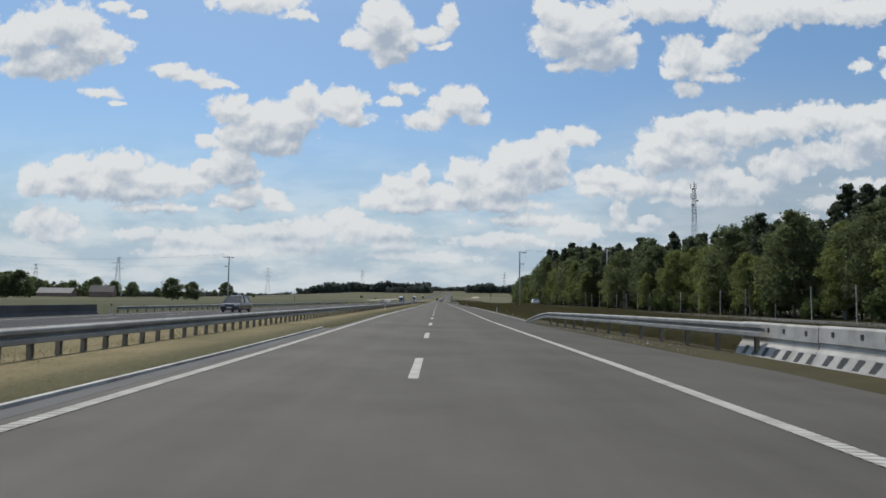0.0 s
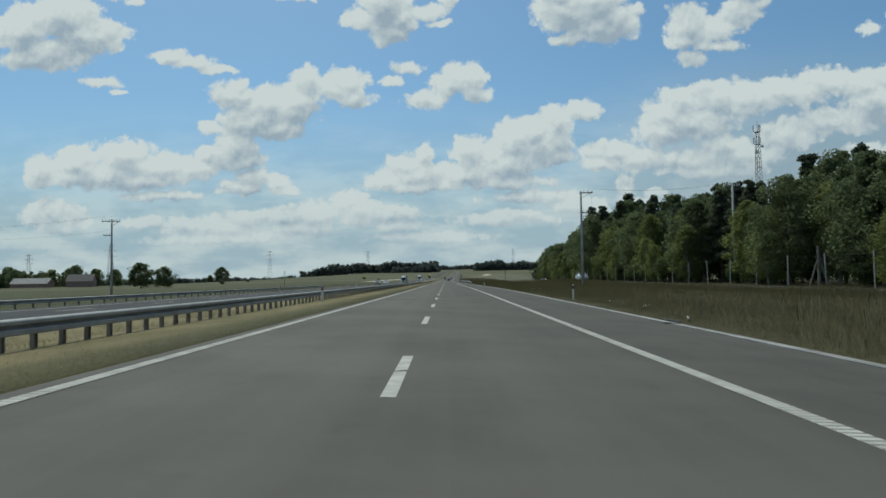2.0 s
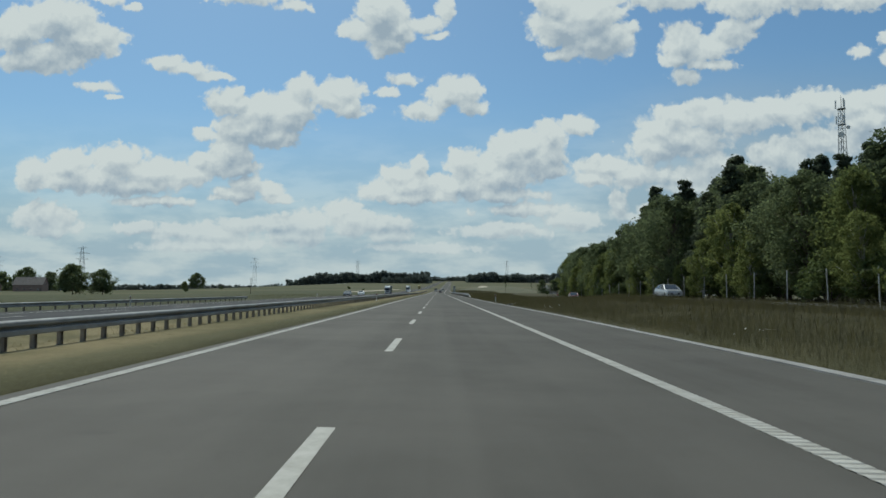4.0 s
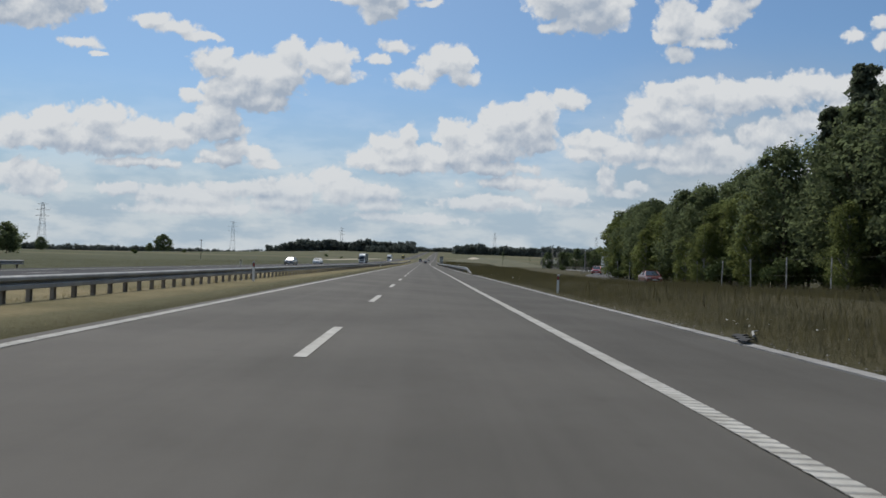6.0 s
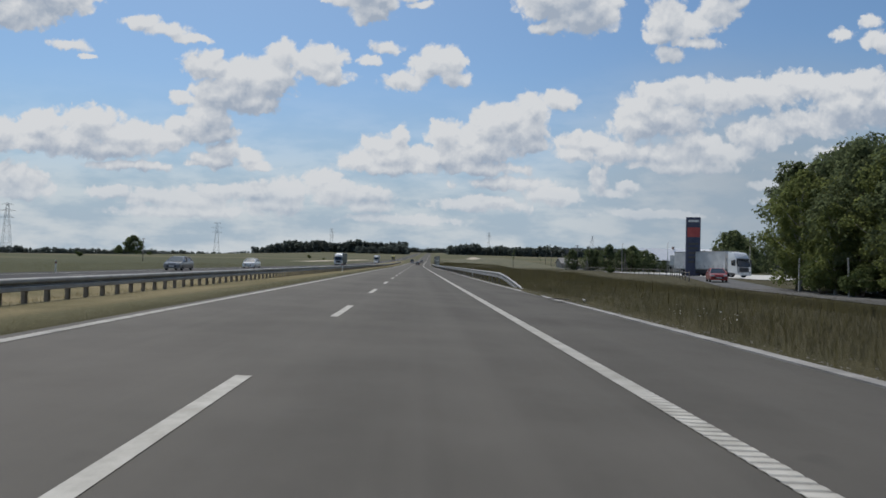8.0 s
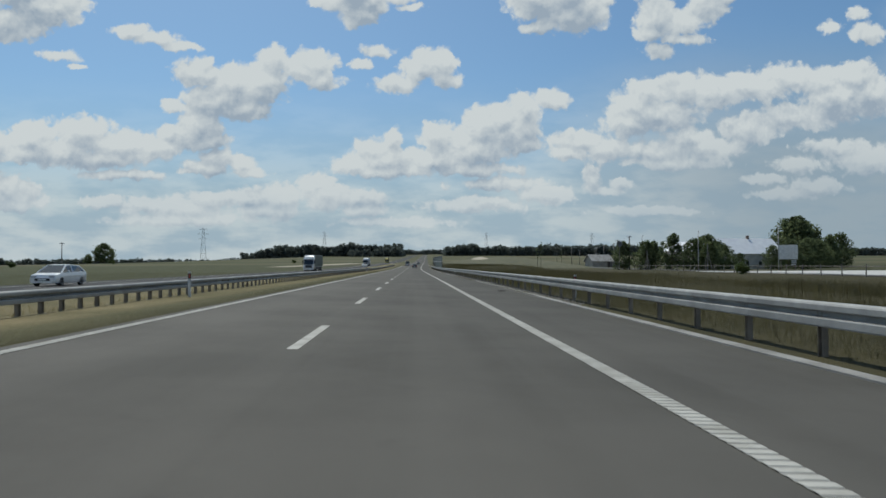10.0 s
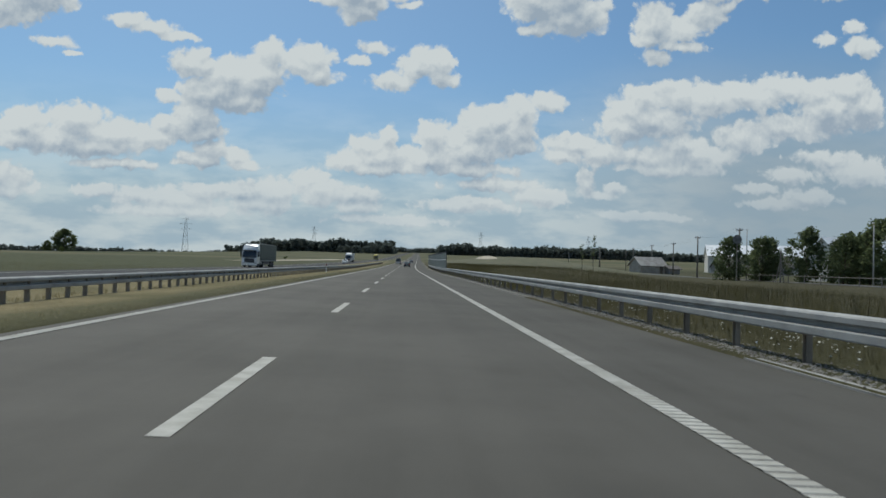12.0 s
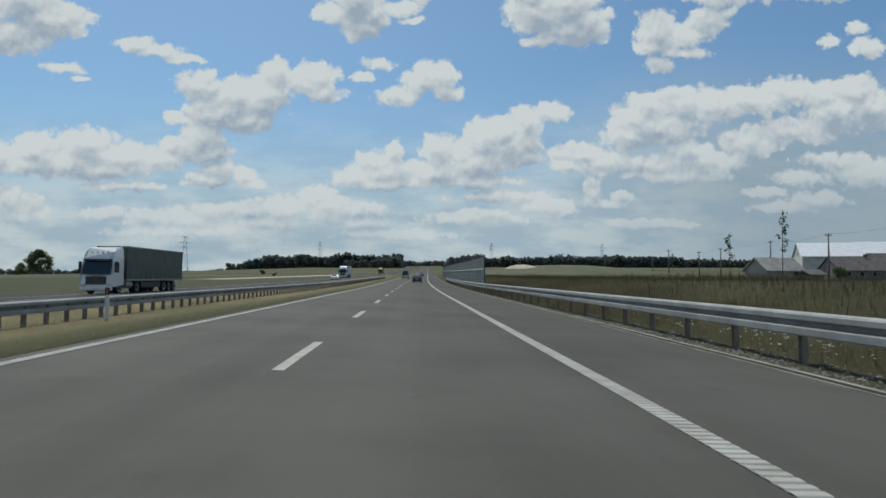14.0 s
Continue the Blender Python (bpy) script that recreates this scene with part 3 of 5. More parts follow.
RY = [-30.0] + [float(y) for y in range(-20, 700, 5)] + [float(y) for y in range(700, 2200, 40)]


def ribbon(s0, s1, zfun, lift, ys, skirt=0.0):
    """A strip of paving that follows the road between two offsets, each a number or a function of y."""
    sh = Shape()
    rings = []
    for y in ys:
        b = bend(y)
        p, q = (s(y) if callable(s) else s for s in (s0, s1))
        a, c = zfun(p, y) + lift, zfun(q, y) + lift
        ring = [(p + b, y, a), (q + b, y, c)]
        if skirt:
            ring = [(p + b, y, a - skirt)] + ring + [(q + b, y, c - skirt)]
        rings.append(ring)
    return sh.loft(rings, close=False, caps=False)


road = single("road", ribbon(L_EDGE, r_edge, road_z, 0.0, RY, 0.9), ASPHALT, "smooth grey asphalt carriageway with white lane markings", "road", kind="structure")
opp = single("road_opposite", ribbon(-28.05, -16.6, opposite_z, 0.0, RY, 0.9), DARK_ASPHALT, "dark grey asphalt carriageway beyond the grass median", "road", kind="structure")


def ribbed_line(s, w, zfun, y0, y1, y2):
    """A painted edge line with raised cross ribs from y0 to y1, and plain on to y2."""
    sh = ribbon(s - w / 2, s + w / 2, zfun, 0.004, [float(y) for y in range(int(y1), int(y2), 20)])
    bed = ribbon(s - w / 2, s + w / 2, zfun, 0.004, [y0 + 3 * k for k in range(int((y1 - y0) / 3) + 1)] + [y1])
    q = []
    y = y0
    while y < y1:
        b = bend(y)
        a, c, z, zz = s - w / 2 + b, s + w / 2 + b, zfun(s - w / 2, y) + 0.012, zfun(s + w / 2, y) + 0.012
        q.append([(a, y, z), (c, y, zz), (c, y + 0.095, zz), (a, y + 0.095, z)])
        q.append([(a, y - 0.012, z - 0.008), (c, y - 0.012, zz - 0.008), (c, y, zz), (a, y, z)])
        y += 0.15
    return sh.quads(np.array(q)), bed


for s, w in ((R_LINE, 0.25), (L_LINE, 0.19)):
    ribs, bed = ribbed_line(s, w, road_z, -10.0, 440.0, 2000)
    line = part("edge_line", ribs, PAINT_WHITE, road, "ribbed white painted edge line")
    part("line_bed", bed, PAINT_WORN, line, "worn thin paint between the ribs")
part("edge_line", ribbon(-17.35, -17.1, opposite_z, 0.006, RY), PAINT_WHITE, opp)
part("edge_line", ribbon(-25.3, -25.05, opposite_z, 0.006, RY), PAINT_WHITE, opp)
for k in range(-1, 90):
    y = 11.56 + 12 * k
    sh = ribbon(-0.09, 0.09, road_z, 0.006, (y, y + 2, y + 4))
    part("lane_dash", sh, PAINT_WHITE, road)
for k in range(70):
    y = 5 + 12 * k
    part("lane_dash", ribbon(-21.3, -21.1, opposite_z, 0.006, (y, y + 4)), PAINT_WHITE, opp)

# ---------------- edges of the carriageway ----------------
for y0, y1 in ((57.0, 330.0), (351.0, 700.0)):
    ys = [y0 + (y1 - y0) * k / 80 for k in range(81)]
    single("trim_edge_strip", ribbon(lambda y: r_edge(y) - 0.01, lambda y: r_edge(y) + 0.32, road_z, 0.03, ys, 0.3), EDGE_CONC, "pale concrete edge strip beside the hard shoulder", "kerb", kind="structure")
single("trim_kerb", ribbon(-4.46, -4.37, road_z, 0.05, [float(y) for y in range(-20, 30, 3)], 0.5), CONCRETE, "pale concrete kerb beside the median", "kerb", kind="structure")
single("trim_channel", ribbon(-4.37, -4.02, road_z, 0.003, [float(y) for y in range(-20, 30, 3)], 0.3), OLD_ASPHALT, "dark drainage channel along the kerb", "gutter", kind="structure")

rng = np.random.default_rng(7)


def pebbles(n, sfun, y0, y1, r0, r1, zoff=0.0):
    """Loose stones: small irregular octahedra."""
    sh = Shape()
    for _ in range(n):
        y = rng.uniform(y0, y1)
        x = sfun(rng) + bend(y)
        z = land(x, y) + zoff
        r = rng.uniform(r0, r1)
        a, b, c = r * rng.uniform(0.7, 1.3, 3)
        w = rng.uniform(0, 3.1)
        cw, sw = math.cos(w), math.sin(w)
        sh.add([(x + a * cw, y + a * sw, z), (x - b * sw, y + b * cw, z), (x - a * cw, y - b * sw, z), (x + a * sw, y - b * cw, z), (x, y, z + c * 0.8), (x, y, z - c * 0.5)],
               [(0, 1, 4), (1, 2, 4), (2, 3, 4), (3, 0, 4), (1, 0, 5), (2, 1, 5), (3, 2, 5), (0, 3, 5)])
    return sh


single("gravel", pebbles(7000, lambda r: 8.1 + abs(r.normal(0, 0.26)), 290, 400, 0.012, 0.04), GRAVEL, "loose pale gravel at the road's edge", "gravel", kind="stuff")
single("gravel", pebbles(2600, lambda r: r.uniform(7.68, 8.5) + abs(r.normal(0, 0.15)), 327, 354, 0.010, 0.032), GRAVEL, "pale gravel where the edge strip is broken away", "gravel", kind="stuff")
single("gravel", pebbles(1500, lambda r: 8.42 + abs(r.normal(0, 0.18)), 130, 250, 0.010, 0.032), GRAVEL, "loose pale gravel at the road's edge", "gravel", kind="stuff")
single("gravel", pebbles(700, lambda r: 8.0 + abs(r.normal(0, 0.4)), 20, 60, 0.010, 0.035), GRAVEL, "loose pale gravel at the road's edge", "gravel", kind="stuff")

# ---------------- steel guardrails ----------------
# profile of a two-wave beam: out from the posts, up
WAVE = ((0.010, 0.000), (0.060, 0.002), (0.078, 0.010), (0.084, 0.026), (0.084, 0.108), (0.076, 0.122), (0.055, 0.128), (-0.020, 0.130), (-0.040, 0.142), (-0.040, 0.196),
        (-0.020, 0.208), (0.055, 0.210), (0.076, 0.216), (0.084, 0.228), (0.084, 0.292), (0.064, 0.316), (0.030, 0.332), (0.000, 0.336))


def post_mesh(h):
    sh = Shape()
    # a C-shaped rolled post
    prof = [(-0.05, -0.06), (0.05, -0.06), (0.05, -0.05), (-0.04, -0.05), (-0.04, 0.05), (0.05, 0.05), (0.05, 0.06), (-0.05, 0.06)]
    sh.loft([[(x, y, z) for x, y in prof] for z in (-0.6, h)])
    return sh.mesh("post", GALV_POST)


def beam_mesh(line, side, bottom, length_up=1.0):
    """line: points of the beam's back; side: +1 faces to the right, -1 to the left."""
    sh = Shape()
    rings = []
    for x, y, z in line:
        outer = [(x + side * (d + 0.0), y, z + bottom + u * length_up) for d, u in WAVE]
        inner = [(x + side * (d - 0.006), y, z + bottom + u * length_up) for d, u in reversed(WAVE)]
        rings.append(outer + inner)
    sh.loft(rings)
    return sh


def guardrail(label, path, posts, side, bottom, beam_len, limit=300, up=1.0):
    """path(y) gives x, z of the rail's foot."""
    rail = thing("guardrail", label, "guardrail", kind="structure")
    me = post_mesh(bottom + 0.28)
    rest = Shape()
    for k, y in enumerate(posts):
        x, z = path(y)
        if k < limit:
            o = part("post", me, None, rail)
            o.matrix_basis = pose(x - side * 0.085, y, z, 0, 0, 0 if side > 0 else 180)
        else:
            rest.box(x - side * 0.06 - 0.05, x - side * 0.06 + 0.05, y - 0.05, y + 0.05, z - 0.5, z + bottom + 0.28)
    if rest.v:
        tagged(part("posts_beyond", rest, GALV_POST, rail), kind="stuff")
    y0, y1 = posts[0] - 0.5, posts[-1] + 0.5
    n = int((y1 - y0) / beam_len)
    for k in range(n):
        a = y0 + (y1 - y0) * k / n
        b = y0 + (y1 - y0) * (k + 1) / n + 0.12
        line = []
        for y in (a, (a + b) / 2, b):
            x, z = path(y)
            line.append((x + side * 0.002 * (k % 2), y, z))
        part("beam", beam_mesh(line, side, bottom, up), GALV, rail)
    return rail


def left_foot(y):
    return -7.93 + bend(y), land(-7.93 + bend(y), y)


guardrail("long galvanised steel guardrail on close-set posts along the median", left_foot, [-12 + 1.04 * k for k in range(560)], 1, 0.31, 4.16)


def far_foot(y):
    return -29.3 + bend(y), land(-29.3 + bend(y), y)


guardrail("weathered steel guardrail along the far shoulder of the opposite carriageway", far_foot, [62 + 2.0 * k for k in range(75)], 1, 0.36, 8.0)


def right_foot(y):
    return 8.34 + bend(y), land(8.34 + bend(y), y)


RIGHT_Y0 = 256.0
rail_b = guardrail("galvanised steel guardrail along the hard shoulder, lowered at its end", right_foot, [RIGHT_Y0 + 8 + 2.33 * k for k in range(110)], -1, 0.50, 4.66, up=1.2)


def ramped_end(rail, x0, y0, z0, x1, y1, z1, side, bottom, up):
    """The end of a guardrail that slopes down into the ground."""
    line = []
    for k in range(7):
        f = k / 6
        drop = (bottom + 0.35) * (1 - f) ** 1.4
        line.append((x0 + (x1 - x0) * f, y0 + (y1 - y0) * f, z0 + (z1 - z0) * f - drop))
    part("end_beam", beam_mesh(line, side, bottom, up), GALV, rail, "lowered end piece")


xa, za = right_foot(RIGHT_Y0 + 7.5)
xb, zb = right_foot(RIGHT_Y0 - 3)
ramped_end(rail_b, xb + 0.25, RIGHT_Y0 - 3, zb, xa, RIGHT_Y0 + 7.6, za, -1, 0.50, 1.2)


def first_foot(y):
    x = float(np.interp(y, (17.0, 48.0), (9.05, 8.1)))
    return x, land(x, y)


rail_a = guardrail("short galvanised steel guardrail leading up to the concrete barrier", first_foot, [18.2 + 2.33 * k for k in range(13)], -1, 0.53, 4.66, up=1.15)
xa, za = first_foot(46.6)
ramped_end(rail_a, 7.95, 56.5, land(8.0, 56.5), xa, 46.5, za, -1, 0.53, 1.15)

# ---------------- concrete barrier at the start ----------------
single("pavement_bay", ribbon(7.70, 9.6, road_z, -0.004, [float(y) for y in range(-30, 19, 3)], 0.4), ASPHALT, "grey asphalt widening beside the barrier", "pavement", kind="structure")
PROFILE = ((-0.42, 0.0), (-0.40, 0.10), (-0.24, 0.42), (-0.17, 0.50), (-0.15, 0.62), (-0.19, 0.66), (-0.16, 1.00), (-0.13, 1.04), (0.13, 1.04), (0.16, 1.00), (0.16, 0.5), (0.30, 0.38), (0.40, 0.10), (0.42, 0.0))
for k in range(8):
    y1 = 19.4 - 3.9 * k
    x = 9.42
    z = road_z(9.4, y1 - 2) - 0.02
    bar = thing("concrete_barrier", "pale concrete barrier block with black and white striped foot", "barrier", (x, y1, z), group="row of barrier blocks")
    part("body", Shape().loft([[(a, b, c) for a, c in PROFILE] for b in (-3.86, -3.80, -0.06, 0.0)]), CONCRETE, bar)
    for j in range(7):
        c0 = -0.35 - j * 0.54
        q = np.array([[(-0.408, c0, 0.06), (-0.408, c0 - 0.22, 0.06), (-0.258, c0 - 0.36, 0.40), (-0.258, c0 - 0.14, 0.40)]])
        part("stripe", Shape().quads(q + np.array([-0.006, 0, 0.0])), BLACK_PAINT, bar, "slanting black stripe")
    for j in range(4):
        c0 = -0.5 - j * 0.9 - 0.12 * (j % 2)
        part("lifting_slot", Shape().box(-0.186, -0.172, c0 - 0.09, c0, 0.80, 0.92), BLACK_PAINT, bar, "small dark lifting slot")

for k in range(6):
    y1 = 12 + 8 * k
    wb = thing("concrete_barrier", "dark weathered barrier along the far shoulder", "barrier", (-30.4, y1, land(-30.4, y1) - 0.2), group="barrier of the far shoulder")
    part("body", Shape().loft([[(a, b, c * 1.15) for a, c in ((-0.3, 0.0), (-0.28, 0.3), (-0.15, 0.5), (-0.12, 1.0), (0.12, 1.0), (0.15, 0.5), (0.28, 0.3), (0.3, 0.0))] for b in (0.0, 7.94)]), OLD_ASPHALT, wb)

# ---------------- trees ----------------


def leaf_sprays(centres, spreads, count, size, r, flat=0.0):
    """Loose leaf sprays round clump centres."""
    idx = r.integers(0, len(centres), count)
    d = r.normal(0, 1, (count, 3))
    d /= np.linalg.norm(d, axis=1)[:, None]
    rad = r.uniform(0.2, 1.0, count) ** 0.6 * (1 + (r.uniform(0, 1, count) < 0.12) * r.uniform(0, 0.55, count))
    p = centres[idx] + d * rad[:, None] * spreads[idx]
    nrm = d + r.normal(0, 0.7, (count, 3)) + np.array([0, 0, flat])
    nrm /= np.linalg.norm(nrm, axis=1)[:, None]
    t = np.cross(nrm, r.normal(0, 1, (count, 3)))
    t /= np.linalg.norm(t, axis=1)[:, None] + 1e-9
    b = np.cross(nrm, t)
    s = size * r.uniform(0.6, 1.4, count)[:, None]
    w = s * r.uniform(0.35, 0.65, count)[:, None]
    return np.stack([p - t * s * 0.8 - b * w * 0.6, p + t * s * 0.9 - b * w * 0.3, p + b * w * 1.5 + nrm * s * 0.2], axis=1)


def broadleaf(seed, h, spread, leaves, size, leaf, bark=None, bare=0.22):
    """Meshes of trunk with limbs, and crown."""
    r = np.random.default_rng(seed)
    wood = Shape()
    lean = r.normal(0, 0.03, 2)
    top = np.array([lean[0] * h, lean[1] * h, h * 0.86])
    prev, rad = np.zeros(3), 0.022 * h * 0.6
    for k in range(1, 6):
        f = k / 5
        nxt = top * f + np.append(r.normal(0, 0.012 * h, 2), 0)
        wood.tube(prev, nxt, rad * (1.15 - (k - 1) * 0.2), rad * (1.15 - k * 0.2) + 0.01, 7)
        prev = nxt
    cen, spr = [], []
    n = int(34 + 2.0 * h)
    for k in range(n):
        f = bare + (1 - bare) * (k + r.uniform()) / n
        shape = math.sin(math.pi * min(1.0, (f - bare) / (1 - bare) * 0.8 + 0.18)) ** 0.7
        a = k * 2.4 + r.uniform(0, 1.0)
        rr = spread * shape * r.uniform(0.35, 1.0)
        c = np.array([lean[0] * h * f + math.cos(a) * rr, lean[1] * h * f + math.sin(a) * rr, h * f * 0.95])
        cen.append(c)
        s = spread * r.uniform(0.18, 0.42) * (0.6 + 0.5 * shape)
        spr.append((s, s, s * 0.75))
        if k % 2 == 0:
            base = top * max(0.15, f - 0.18)
            wood.tube(base, c * np.array([0.9, 0.9, 1.0]), 0.006 * h, 0.015, 5)
    crown = Shape().tris(leaf_sprays(np.array(cen), np.array(spr), leaves, size, r, 0.3))
    return wood.mesh("trunk", bark or BARK, True), crown.mesh("crown", leaf)


def pine(seed, h, spread, leaves, size, leaf):
    r = np.random.default_rng(seed)
    wood = Shape()
    wood.tube((0, 0, -0.3), (r.normal(0, 0.1), r.normal(0, 0.1), h * 0.97), 0.011 * h, 0.02, 7)
    cen, spr = [], []
    n = int(h * 2.6)
    for k in range(n):
        f = 0.24 + 0.75 * (k + r.uniform()) / n
        reach = spread * (1.05 - f) ** 0.75 * r.uniform(0.5, 1.15)
        a = k * 2.4 + r.uniform(0, 0.8)
        c = np.array([math.cos(a) * reach * 0.75, math.sin(a) * reach * 0.75, h * f - 0.1 * reach])
        cen.append(c)
        w = (0.16 * spread + reach * 0.34) * r.uniform(0.7, 1.25)
        spr.append((w, w, 0.34 + 0.10 * reach))
        if k % 3 == 0:
            wood.tube((0, 0, h * f), c * 1.0, 0.035, 0.012, 4)
    crown = Shape().tris(leaf_sprays(np.array(cen), np.array(spr), leaves, size, r, 0.6))
    return wood.mesh("trunk", BARK, True), crown.mesh("crown", leaf)


def bush(seed, h, spread, leaves, size, leaf):
    r = np.random.default_rng(seed)
    wood = Shape()
    cen, spr = [], []
    for k in range(9):
        a = k * 2.4
        rr = spread * r.uniform(0.1, 0.8)
        c = np.array([math.cos(a) * rr, math.sin(a) * rr, h * r.uniform(0.3, 0.8)])
        cen.append(c)
        s = spread * r.uniform(0.35, 0.55)
        spr.append((s, s, min(s, h * 0.3)))
        wood.tube((0, 0, -0.1), c, 0.03, 0.01, 4)
    crown = Shape().tris(leaf_sprays(np.array(cen), np.array(spr), leaves, size, r, 0.3))
    return wood.mesh("stem", BARK), crown.mesh("foliage", leaf)


def plant(name, meshes, label, category, x, y, turn, scale, group=""):
    o = thing(name, label, category, (x, y, land(x, y) - 0.05), turn, group)
    o.scale = (scale, scale, scale * random.uniform(0.94, 1.06))
    part(meshes[0].name.split(".")[0], meshes[0], None, o)
    part(meshes[1].name.split(".")[0], meshes[1], None, o)
    return o


PINES = [pine(11 + k, 14.0 + k, 3.0 + 0.2 * k, 9500, 0.20, LEAF_PINE) for k in range(3)]
OAKS = [broadleaf(31 + k, 12.0 + k, 3.7 + 0.3 * k, 14000, 0.17, LEAF_DARK, None, 0.14) for k in range(3)]
BIRCHES = [broadleaf(51 + k, 11.0 + k, 3.0 + 0.3 * k, 14000, 0.14, LEAF_LIGHT, BIRCH, 0.10) for k in range(3)]
FIELD_TREES = [broadleaf(41 + k, 12.0, 5.6 + 0.6 * k, 4200, 0.46, LEAF_DARK, None, 0.12) for k in range(2)]
YARD_TREES = [broadleaf(61 + k, 8.0, 2.9 + 0.4 * k, 3800, 0.24, LEAF_DARK, None, 0.05) for k in range(3)]
BACK_PINES = [pine(71 + k, 14.0 + k, 2.6, 2200, 0.38, LEAF_PINE) for k in range(2)]
BUSHES = [bush(91 + k, 2.6 + 0.5 * k, 1.7 + 0.2 * k, 2000, 0.17, BUSH_LEAF) for k in range(3)]
L_PINE, L_OAK, L_BIRCH, L_BUSH = ("tall dark green pine at the wood's edge", "dense dark green broadleaf tree in the wood", "light green young birch at the wood's edge", "low green bush beside the wood")
random.seed(5)


def edge_height(y):
    """Height of the wood's front along the road."""
    return float(np.interp(y, (20, 50, 90, 120, 165, 185, 198, 214, 220, 250, 260, 267), (10.0, 10.4, 10.6, 11.8, 12.8, 15.2, 16.6, 16.2, 11.8, 12.0, 12.0, 11.6)))


FRONT_X = lambda y: float(np.interp(y, (20, 100, 200, 230, 272), (32.0, 32.4, 32.6, 32.2, 32.3)))
y = 22.0
while y < 264:
    h = edge_height(y)
    # light birches and broadleaves in front of dark pines
    roll = random.random()
    x = FRONT_X(y) + random.uniform(-0.6, 2.0)
    dark = 175 < y < 218
    if dark:
        kind_of = "pine" if roll < 0.55 else "oak"
    elif y > 218:
        kind_of = "birch" if roll < 0.65 else "oak"
    else:
        kind_of = "birch" if roll < 0.52 else ("oak" if roll < 0.68 else "pine")
    k = random.randrange(3)
    if kind_of == "birch":
        plant("birch_tree", BIRCHES[k], L_BIRCH, "tree", x, y, random.uniform(0, 360), h * 0.80 / (11 + k), "trees of the wood")
    elif kind_of == "oak":
        plant("broadleaf_tree", OAKS[k], L_OAK, "tree", x, y, random.uniform(0, 360), h * 0.92 / (12 + k), "trees of the wood")
    else:
        plant("pine_tree", PINES[k], L_PINE, "tree", x + 1.5, y, random.uniform(0, 360), h * random.uniform(0.80, 1.06) / (14 + k), "trees of the wood")
    y += random.uniform(2.6, 3.8)
for row in range(3):
    y = 20.0 + row
    while y < 270 - row * 3:
        k = random.randrange(3)
        x = FRONT_X(y) + 5.0 + row * 5.0 + random.uniform(-1.5, 1.5)
        h = edge_height(y) * random.uniform(0.84, 1.14) + row * 0.4
        if row == 0 and (y > 218 or random.random() < 0.3):
            plant("broadleaf_tree", OAKS[k], L_OAK, "tree", x, y, random.uniform(0, 360), h / (12 + k), "trees of the wood")
        elif row == 0:
            plant("pine_tree", PINES[k], L_PINE, "tree", x, y, random.uniform(0, 360), h / (14 + k), "trees of the wood")
        else:
            plant("pine_tree", BACK_PINES[k % 2], L_PINE, "tree", x, y, random.uniform(0, 360), h / (14 + k % 2), "trees of the wood")
        y += random.uniform(3.6, 5.2) + row * 0.6
# the wood's last corner
for x, y, h in ((34.6, 267.5, 11.8), (35.5, 261.0, 13.0), (38.5, 268.5, 12.6)):
    plant("broadleaf_tree", OAKS[int(y) % 3], L_OAK, "tree", x, y, random.uniform(0, 360), h / 13.0, "trees of the wood")
# light young trees standing out before the dark wood
for y in (64, 73, 88, 97, 112, 133, 146, 152, 166, 171, 178, 186, 192, 203, 216, 224, 231, 240, 249, 257):
    plant("birch_tree", BIRCHES[y % 3], "light green young tree standing before the dark wood", "tree", FRONT_X(y) - random.uniform(1.2, 2.6), y + random.uniform(-2, 2), random.uniform(0, 360), random.uniform(5.2, 7.6) / 12, "trees of the wood")
y = 24.0
while y < 270:
    plant("bush", BUSHES[random.randrange(3)], "dark undergrowth bush inside the wood", "bush", FRONT_X(y) + random.uniform(2.5, 6.0), y, random.uniform(0, 360), random.uniform(0.9, 1.5), "undergrowth of the wood")
    y += random.uniform(3.2, 5.0)
y = 26.0
while y < 263:
    if random.random() < 0.7:
        plant("bush", BUSHES[random.randrange(3)], L_BUSH, "bush", FRONT_X(y) - random.uniform(0.3, 1.8), y, random.uniform(0, 360), random.uniform(0.6, 1.25), "bushes at the wood's edge")
    y += random.uniform(3.0, 7.0)

# ---------------- distant woods ----------------


def far_wood(label, spans, seed, leaf):
    """Each span: x0, x1, y, height, rows deep."""
    r = np.random.default_rng(seed)
    sh, stems = Shape(), Shape()
    for x0, x1, yy, h, rows in spans:
        for row in range(rows):
            x = x0
            while x < x1:
                px, py = x + r.uniform(-2, 2), yy + row * 9 + r.uniform(-4, 4)
                z = land(px, py) - 0.3
                hh = h * r.uniform(0.8, 1.1) * (1.0 + 0.35 * noise.noise((px * 0.02, py * 0.02, 1.0)))
                c, s = [], []
                for k in range(6):
                    c.append((px + r.normal(0, 1.6), py + r.normal(0, 1.6), z + hh * (0.10 + 0.15 * k)))
                    w = hh * (0.32 - 0.03 * k)
                    s.append((w, w, hh * 0.12))
                sh.tris(leaf_sprays(np.array(c), np.array(s), 120, hh * 0.12, r, 0.2))
                x += r.uniform(3.5, 7.5)
    return single("far_wood", sh, leaf, label, "wood", kind="stuff")


